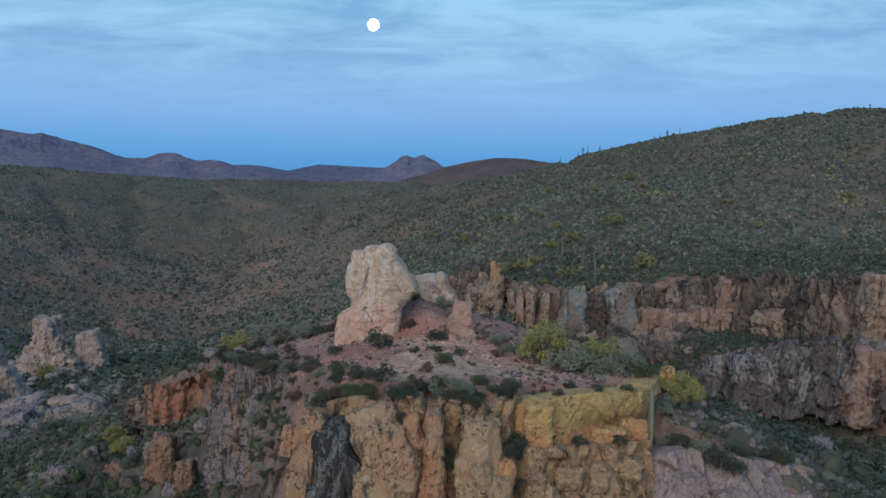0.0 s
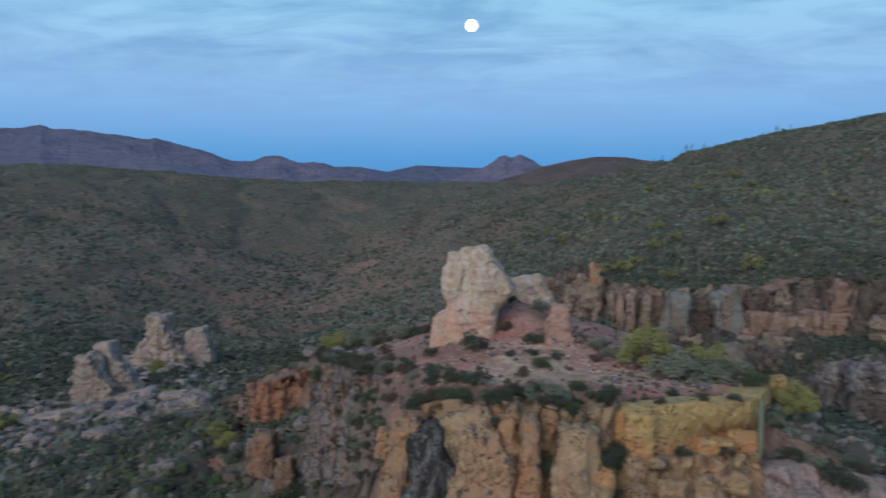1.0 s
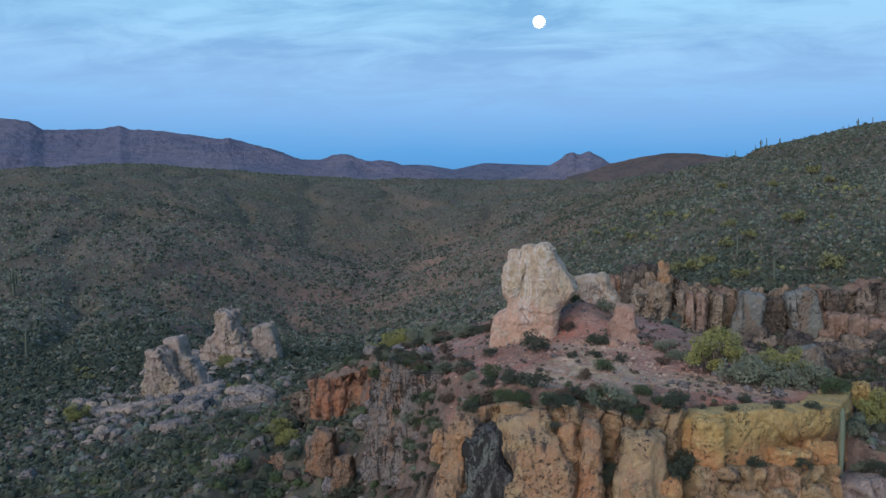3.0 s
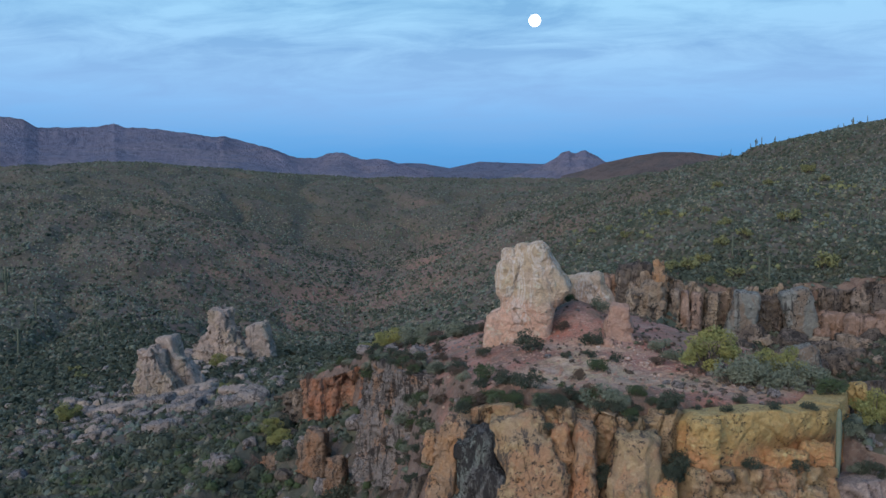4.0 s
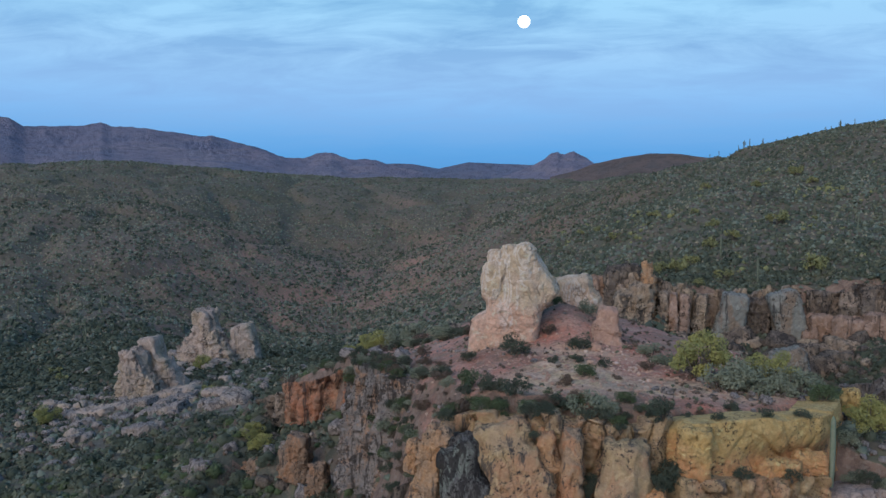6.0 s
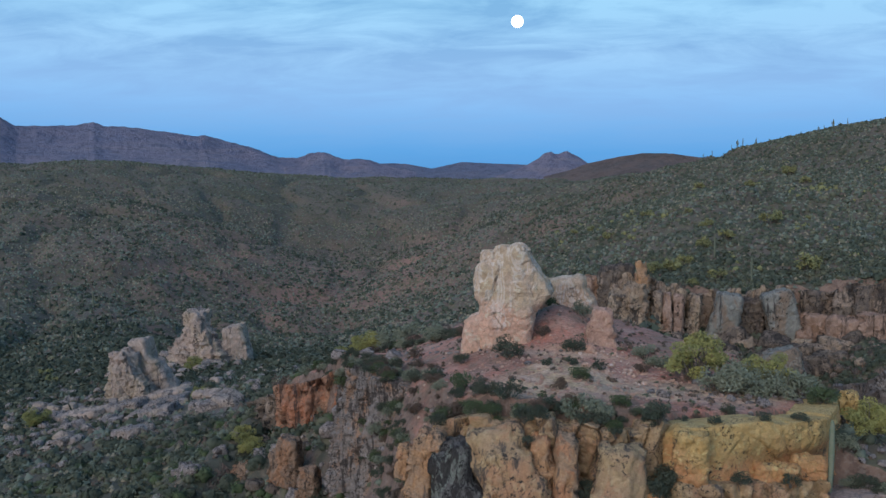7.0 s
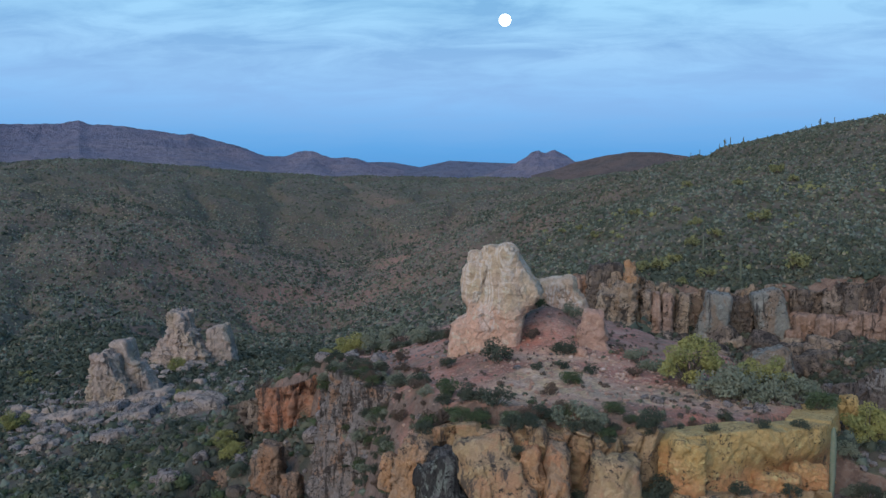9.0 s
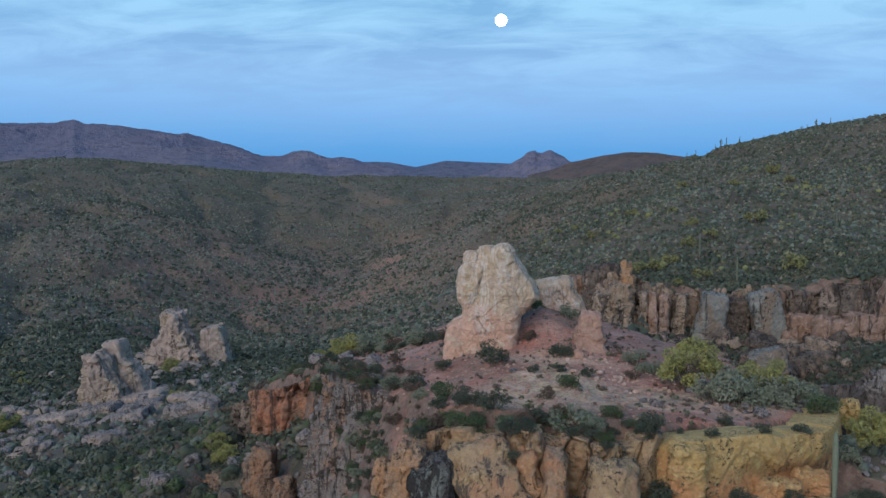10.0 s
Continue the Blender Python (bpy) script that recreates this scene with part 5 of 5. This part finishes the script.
rng = random.Random(77)
RIM = [(5.4, 51.9), (0, 50.4), (-6, 51.0), (-9.5, 54), (-12.5, 61), (-16, 70), (-20, 77.5), (-27, 88), (-33, 97)]
for i, (x, y, _) in enumerate(along(RIM, 0.8)):
    x, y = x + rng.uniform(-0.6, 1.6) - (1.5 if y > 53 and i % 3 == 0 else 0), y + rng.uniform(-0.9, 2.6)
    src = rng.choice(rim_kinds)
    w = rng.uniform(0.6, 1.7) * (1.3 if y > 60 else 1)
    ob = copy_thing(src, pose(0, 0, 0))
    ob.location, ob.rotation_euler, ob.scale = (x, y, stand_at(x, y) - 0.05), (0, 0, rng.uniform(0, 6.28)), (w, w, w * 0.9)
# shrubs that crowd the steep flank and hang over the lip of the face
SLOPE = [(-8.8, 52.4), (-10.2, 55.0), (-12.0, 58.4), (-14.6, 62.6), (-17.6, 70.0), (-20.8, 76.0)]
for i, (x, y, _) in enumerate(along(SLOPE, 0.34)):
    x, y = x + rng.uniform(-2.4, 0.9), y + rng.uniform(-1.2, 0.8)
    w = rng.uniform(0.5, 1.8) * (1.25 if y > 60 else 1)
    ob = copy_thing(rng.choice(rim_kinds), pose(0, 0, 0))
    ob.location, ob.rotation_euler, ob.scale = (x, y, stand_at(x, y) - 0.08), (0, 0, rng.uniform(0, 6.28)), (w, w, w * 0.9)
for i, (x, y, _) in enumerate(along([(5.0, 51.6), (-1, 50.2), (-5.5, 50.6)], 0.6)):
    x, y = x + rng.uniform(-0.5, 0.5), y + rng.uniform(-0.2, 1.8)
    w = rng.uniform(0.5, 1.6)
    ob = copy_thing(rng.choice(rim_kinds[:9]), pose(0, 0, 0))
    ob.location, ob.rotation_euler, ob.scale = (x, y, stand_at(x, y) - 0.06), (0, 0, rng.uniform(0, 6.28)), (w, w, w * 0.85)
for i, (x, y, _) in enumerate(along([(15.6, 54.6), (18.5, 53.2), (22.5, 53.6), (27.0, 56.5)], 0.6)):
    x, y = x + rng.uniform(-0.4, 0.6), y + rng.uniform(-1.1, 1.0)
    w = rng.uniform(0.6, 1.9)
    ob = copy_thing(rng.choice(rim_kinds), pose(0, 0, 0))
    ob.location, ob.rotation_euler, ob.scale = (x, y, stand_at(x, y) - 0.06), (0, 0, rng.uniform(0, 6.28)), (w, w, w * 0.85)
# shrubs along the crest behind the pinnacle
for i, (x, y, _) in enumerate(along([(-36, 103), (-28, 98.5), (-20, 93), (-14, 88), (-9.5, 82)], 0.8)):
    x, y = x + rng.uniform(-1.4, 1.4), y + rng.uniform(-1.2, 2.0)
    w = rng.uniform(1.1, 2.7)
    ob = copy_thing(rng.choice(rim_kinds), pose(0, 0, 0))
    ob.location, ob.rotation_euler, ob.scale = (x, y, stand_at(x, y) - 0.06), (0, 0, rng.uniform(0, 6.28)), (w, w, w * 0.9)
TREES = [(8.2, 63.4, 4.8), (13.1, 63.0, 4.0), (18.4, 58.8, 3.8), (19.4, 60.5, 3.2), (26.1, 51.3, 4.6), (-28.0, 103.5, 4.6), (-31.5, 105, 2.8), (-38.3, 88.5, 3.0), (-36.0, 86, 3.6), (-19.6, 74.5, 1.5), (-70, 141, 3.2), (-96, 131, 5.6), (-90, 178, 4.8)]
made = [palo_verde(70 + s, leaf_yellow, "small tree in yellow-green bloom", group="blooming trees") for s in range(3)]
for i, (x, y, w) in enumerate(TREES):
    ob = made[i] if i < 3 else copy_thing(made[i % 3], pose(0, 0, 0))
    ob.location, ob.rotation_euler, ob.scale = (x, y, height_at(x, y) - 0.1), (0, 0, radians(101 * i)), (w, w, w)

HILL_BLOOM = [(84, 378, 6.4), (83, 343, 5.4), (85, 328, 3.7), (48, 384, 5.9), (59, 326, 5.0), (-13, 381, 4.7), (-6, 350, 4.4), (1, 325, 4.5), (7, 298, 5.4), (20, 300, 5.4), (33, 288, 4.4), (36, 275, 4.6), (40, 254, 5.7), (33, 250, 5.9), (27, 240, 5.7),
              (23, 233, 7.2), (18, 232, 5.8), (33, 223, 5.3), (55, 267, 8.3), (57, 228, 8.5), (68, 277, 2.8), (48, 208, 6.0), (26, 216, 3.6), (9, 252, 3.2), (101, 261, 3.9), (138, 279, 4.8), (85, 381, 7.1), (101, 290, 4.3), (38, 277, 4.7),
              (-130, 180, 3.5), (-122, 171, 3.6), (-132, 159, 2.9)]
made = [bush("blooming_shrub", 90 + s, leaf_faded, "yellow blooming shrub on the green hillside", "shrub", tall=0.6, leaves=420, leaf=0.06, clumps=13, group="blooming shrubs on the hill") for s in range(3)]
for i, (x, y, w) in enumerate(HILL_BLOOM):
    ob = made[i] if i < 3 else copy_thing(made[i % 3], pose(0, 0, 0))
    ob.location, ob.rotation_euler, ob.scale = (x, y, height_at(x, y) - 0.1), (0, 0, radians(77 * i)), (w, w, w)


# ---- scrub on the slopes ----
def scrub(name, mat, label, seed, count, r0, r1, keep, size, tris, leaf, core=1, sweep=(-44, 32)):
    """A cover of shrubs on the slopes. keep(x, y, z): the share that grows at a place."""
    rs = np.random.RandomState(seed)
    a = np.radians(rs.uniform(sweep[0], sweep[1], count))
    r = np.sqrt(rs.uniform(r0 ** 2, r1 ** 2, count))
    x, y = r * np.sin(a), r * np.cos(a) - 5
    z = landform(x, y)
    flat = landform(x, y, False)
    slope = np.hypot(landform(x + 0.8, y, False) - flat, landform(x, y + 0.8, False) - flat) / 0.8
    ok = (rs.uniform(0, 1, count) < keep(x, y, z)) & (slope < 3.2)
    x, y, z = x[ok], y[ok], z[ok]
    n = len(x)
    w = rs.uniform(size[0], size[1], n) * (0.7 + 0.6 * rs.uniform(0, 1, n) ** 2)
    # a lumpy core of twigs and leaves, and loose leaves round it
    ico = bmesh.new()
    bmesh.ops.create_icosphere(ico, subdivisions=core, radius=1)
    cv, cf = np.array([q.co[:] for q in ico.verts]), np.array([[q.index for q in f.verts] for f in ico.faces])
    ico.free()
    if r0 > 240:
        # far off: a dome of fifteen faces
        ring = [(math.cos(a), math.sin(a)) for a in np.arange(5) * 1.2566]
        cv = np.array([(0, 0, 1.0)] + [(0.75 * c, 0.75 * q, 0.62) for c, q in ring] + [(c, q, -0.25) for c, q in ring])
        cf = np.array([(0, 1 + i, 1 + (i + 1) % 5) for i in range(5)] + [(1 + i, 6 + i, 6 + (i + 1) % 5) for i in range(5)] + [(1 + i, 6 + (i + 1) % 5, 1 + (i + 1) % 5) for i in range(5)])
    m = len(cv)
    lump = rs.uniform(0.5, 1.05, (n, m, 1)) * (0.95 if r0 > 200 else 0.75)
    body = np.stack([x, y, z], -1)[:, None] + cv[None] * lump * w[:, None, None] * (0.42, 0.42, 0.36) + (0, 0, 0.1)
    body = body.reshape(-1, 3)
    body_faces = (cf[None] + (np.arange(n) * m)[:, None, None]).reshape(-1, 3)
    k = np.repeat(np.arange(n), tris)
    d = rs.normal(size=(n * tris, 3))
    d /= np.linalg.norm(d, axis=1)[:, None]
    d[:, 2] = np.abs(d[:, 2]) * 0.9
    mid = np.stack([x, y, z], -1)[k] + d * (w[k] * 0.42 * rs.uniform(0.45, 1.15, n * tris))[:, None]
    # each leaf lies roughly along the bush's surface
    t1 = np.cross(d, rs.normal(size=d.shape))
    t1 /= np.linalg.norm(t1, axis=1)[:, None] + 1e-9
    t2 = np.cross(d, t1) + 0.25 * rs.normal(size=d.shape)
    s = (w[k] * leaf * rs.uniform(0.6, 1.4, n * tris))[:, None]
    v = np.stack([mid - t1 * s, mid + t1 * s * 0.9 + t2 * s * 0.2, mid + t2 * s * 1.5], 1).reshape(-1, 3)
    f = np.concatenate([body_faces, np.arange(len(v)).reshape(-1, 3) + len(body)])
    v = np.concatenate([body, v])
    thing(name, mesh_from(name, v, f, mat), label, "shrubs", kind="stuff")


def patch(x, y, size, seed):
    return fbm(np.stack([x, y, 0 * x], -1) / size + seed, 3)


def off_knoll(x, y):
    s, _, _ = edge_distance(x, y, KNOLL_RIM, True)
    return s < -0.3


wet = lambda x, y, z: np.clip(0.5 + 1.3 * patch(x, y, 60, 5) + 0.5 * step(-20, -32, z) + 0.3 * step(0, 40, x) + 0.5 * step(15, 40, x) * (1 - step(180, 215, y)), 0, 1) * off_knoll(x, y)  # noqa: E731
bare_slope = lambda x, y: 1 - 0.85 * np.exp(-((x + 80) ** 2 / 20 ** 2 + (y - 136) ** 2 / 15 ** 2) / 2)  # noqa: E731
near_wet = lambda x, y, z: wet(x, y, z) * bare_slope(x, y)  # noqa: E731
near_mix = lambda x, y, z: mix(x, y, z) * bare_slope(x, y)  # noqa: E731
scrub("dark_scrub", leaf_dark, "dark green scrub covering the slopes", 1, 27000, 250, 900, wet, (1.6, 3.6), 2, 0.19)
scrub("dark_scrub", leaf_dark, "dark green scrub on the nearer slopes", 2, 8000, 84, 250, near_wet, (1.3, 4.2), 26, 0.092)
mix = lambda x, y, z: np.clip(0.6 - 1.0 * patch(x, y, 60, 5) + 0.6 * patch(x, y, 25, 9) + 0.25 * step(0, 40, x), 0, 1) * off_knoll(x, y)  # noqa: E731
scrub("olive_scrub", leaf_olive, "olive scrub covering the slopes", 3, 34000, 250, 900, mix, (1.2, 3.0), 2, 0.18)
scrub("olive_scrub", leaf_olive, "olive scrub on the nearer slopes", 4, 7500, 84, 250, near_mix, (0.9, 3.0), 24, 0.094)
scrub("sage_scrub", leaf_sage, "grey-green low scrub on the slopes", 5, 24000, 250, 850, mix, (1.1, 2.8), 2, 0.18)
scrub("sage_scrub", leaf_sage, "grey-green low scrub on the nearer slopes", 6, 6500, 84, 250, near_wet, (0.8, 2.8), 22, 0.094)
dry = lambda x, y, z: np.clip(0.4 - 1.2 * patch(x, y, 60, 5), 0, 1) * off_knoll(x, y)  # noqa: E731
scrub("dry_scrub", leaf_dry, "brown dry scrub on the bare slopes", 7, 16000, 84, 900, dry, (0.9, 2.0), 8, 0.14)
bits = lambda x, y, z: np.clip(0.25 + 1.2 * patch(x, y, 6, 3), 0, 1) * (step(-14, -4, z) * 0.8 + 0.2)  # noqa: E731
scrub("dry_tufts", leaf_dry, "dry brown tufts on the knoll", 8, 8000, 48, 100, bits, (0.2, 0.7), 26, 0.12)
scrub("green_tufts", leaf_olive, "small olive tufts on the knoll", 9, 3600, 48, 115, bits, (0.2, 0.75), 26, 0.12)
flank = lambda x, y, z: np.clip(0.55 + 1.4 * patch(x, y, 9, 4), 0, 1) * off_knoll(x, y)  # noqa: E731
scrub("flank_scrub", leaf_dark, "dark green shrubs on the knoll's flanks", 10, 700, 50, 100, flank, (0.7, 2.4), 220, 0.036, 2)
scrub("flank_scrub", leaf_olive, "olive shrubs on the knoll's flanks", 11, 700, 50, 100, flank, (0.5, 1.7), 180, 0.038, 2)
scrub("flank_scrub", leaf_sage, "grey-green shrubs on the knoll's flanks", 12, 500, 50, 100, flank, (0.5, 1.6), 180, 0.038, 2)
scrub("flank_scrub", leaf_sage, "grey-green shrubs on the canyon side of the knoll", 15, 420, 52, 96, flank, (0.6, 2.2), 180, 0.038, 2, (11, 31))
scrub("flank_scrub", leaf_dark, "dark green shrubs on the canyon side of the knoll", 16, 420, 52, 96, flank, (0.6, 2.6), 200, 0.036, 2, (11, 31))
valley = lambda x, y, z: np.clip(0.45 + 0.9 * patch(x, y, 40, 7) + 0.4 * step(-22, -38, z), 0, 1) * (z < 6)  # noqa: E731
scrub("valley_scrub", leaf_dark, "dense dark green scrub in the valley", 17, 10000, 150, 560, valley, (1.5, 3.4), 6, 0.19, 1, (-44, 2))
brink = lambda x, y, z: np.clip(0.8 + 0.6 * patch(x, y, 15, 12), 0, 1) * (z > -13)  # noqa: E731
scrub("brink_scrub", leaf_olive, "olive shrubs along the brink of the canyon cliff", 18, 3000, 150, 262, brink, (0.8, 2.4), 14, 0.12, 1, (-2, 32))
scrub("brink_scrub", leaf_dark, "dark green shrubs along the brink of the canyon cliff", 19, 4600, 150, 262, brink, (1.0, 3.2), 14, 0.12, 1, (-2, 32))
everywhere = lambda x, y, z: np.clip(0.75 + 0.8 * patch(x, y, 30, 2), 0, 1) * (z > -16)  # noqa: E731
scrub("hill_scrub", leaf_dark, "dark green scrub on the big hill", 13, 10500, 205, 500, everywhere, (1.3, 3.0), 4, 0.17, 1, (-4, 32))
scrub("hill_scrub", leaf_olive, "olive scrub on the big hill", 14, 6000, 205, 500, everywhere, (1.1, 2.6), 4, 0.17, 1, (-4, 32))



def tufts(name, mat, label, seed, count, r0, r1, size, sweep=(-44, 32)):
    """Low grass and bursage between the shrubs: small domes of four blades."""
    rs = np.random.RandomState(seed)
    a = np.radians(rs.uniform(sweep[0], sweep[1], count))
    r = np.sqrt(rs.uniform(r0 ** 2, r1 ** 2, count))
    x, y = r * np.sin(a), r * np.cos(a) - 5
    ok = off_knoll(x, y) & (rs.uniform(0, 1, count) < np.clip(0.7 + 1.1 * patch(x, y, 22, seed), 0, 1))
    x, y = x[ok], y[ok]
    foot = np.stack([x, y, landform(x, y) - 0.06], -1)
    n = len(x)
    w = rs.uniform(size[0], size[1], n)[:, None, None]
    turn = rs.uniform(0, 6.28, (n, 1)) + np.arange(4) * 1.571 + rs.uniform(-0.4, 0.4, (n, 4))
    ring = np.stack([np.cos(turn), np.sin(turn), 0 * turn], -1) * w * rs.uniform(0.35, 0.65, (n, 4, 1))
    tip = np.concatenate([rs.uniform(-0.15, 0.15, (n, 1, 2)), rs.uniform(0.35, 0.75, (n, 1, 1))], -1) * w
    v = foot[:, None] + np.concatenate([ring, tip], 1)
    f = np.array([(k, (k + 1) % 4, 4) for k in range(4)])
    f = (f[None] + (np.arange(n) * 5)[:, None, None]).reshape(-1, 3)
    thing(name, mesh_from(name, v.reshape(-1, 3), f, mat), label, "grass", kind="stuff")


tufts("grass_tufts", straw, "pale dry grass tufts between the shrubs", 21, 34000, 110, 620, (0.5, 1.5))
tufts("bursage_tufts", leaf_sage, "small grey-green tufts between the shrubs", 22, 26000, 110, 480, (0.5, 1.5))
tufts("brown_tufts", leaf_dry, "small brown tufts between the shrubs", 23, 26000, 110, 620, (0.6, 1.6))
shade = lambda x, y, z: np.clip(0.7 + 0.9 * patch(x, y, 18, 6), 0, 1) * (z < -8) * off_knoll(x, y)  # noqa: E731
scrub("canyon_scrub", leaf_dark, "dense dark green shrubs in the canyon", 24, 4000, 75, 204, shade, (1.5, 4.4), 44, 0.07, 2, (11, 32))
scrub("canyon_scrub", leaf_olive, "olive shrubs in the canyon", 25, 900, 75, 200, shade, (1.0, 3.0), 50, 0.07, 2, (11, 32))
leafy = lambda x, y, z: np.clip(0.6 + 1.2 * patch(x, y, 10, 14), 0, 1) * off_knoll(x, y) * (z < -9)  # noqa: E731
scrub("flank_scrub", leaf_green, "leafy green shrubs on the slope below the knoll", 26, 420, 72, 128, leafy, (1.3, 3.2), 150, 0.045, 2, (-40, -13))
scrub("flank_scrub", leaf_dark, "large dark green shrubs on the slope below the outcrops", 27, 300, 84, 140, leafy, (2.0, 4.6), 240, 0.04, 2, (-42, -20))
bloom = lambda x, y, z: np.clip(2.2 * patch(x, y, 26, 17) - 0.15, 0, 1) * (z > -14)  # noqa: E731
scrub("hill_scrub", leaf_faded, "yellow-green shrubs in drifts on the big hill", 28, 2600, 205, 420, bloom, (1.2, 3.4), 14, 0.12, 1, (-4, 30))
shady = lambda x, y, z: np.clip(0.55 + 0.9 * patch(x, y, 30, 19), 0, 1) * (z < -8)  # noqa: E731
scrub("valley_scrub", leaf_dark, "dark green shrubs on the valley's near side", 29, 3800, 180, 330, shady, (1.6, 3.8), 10, 0.15, 1, (-44, -22))
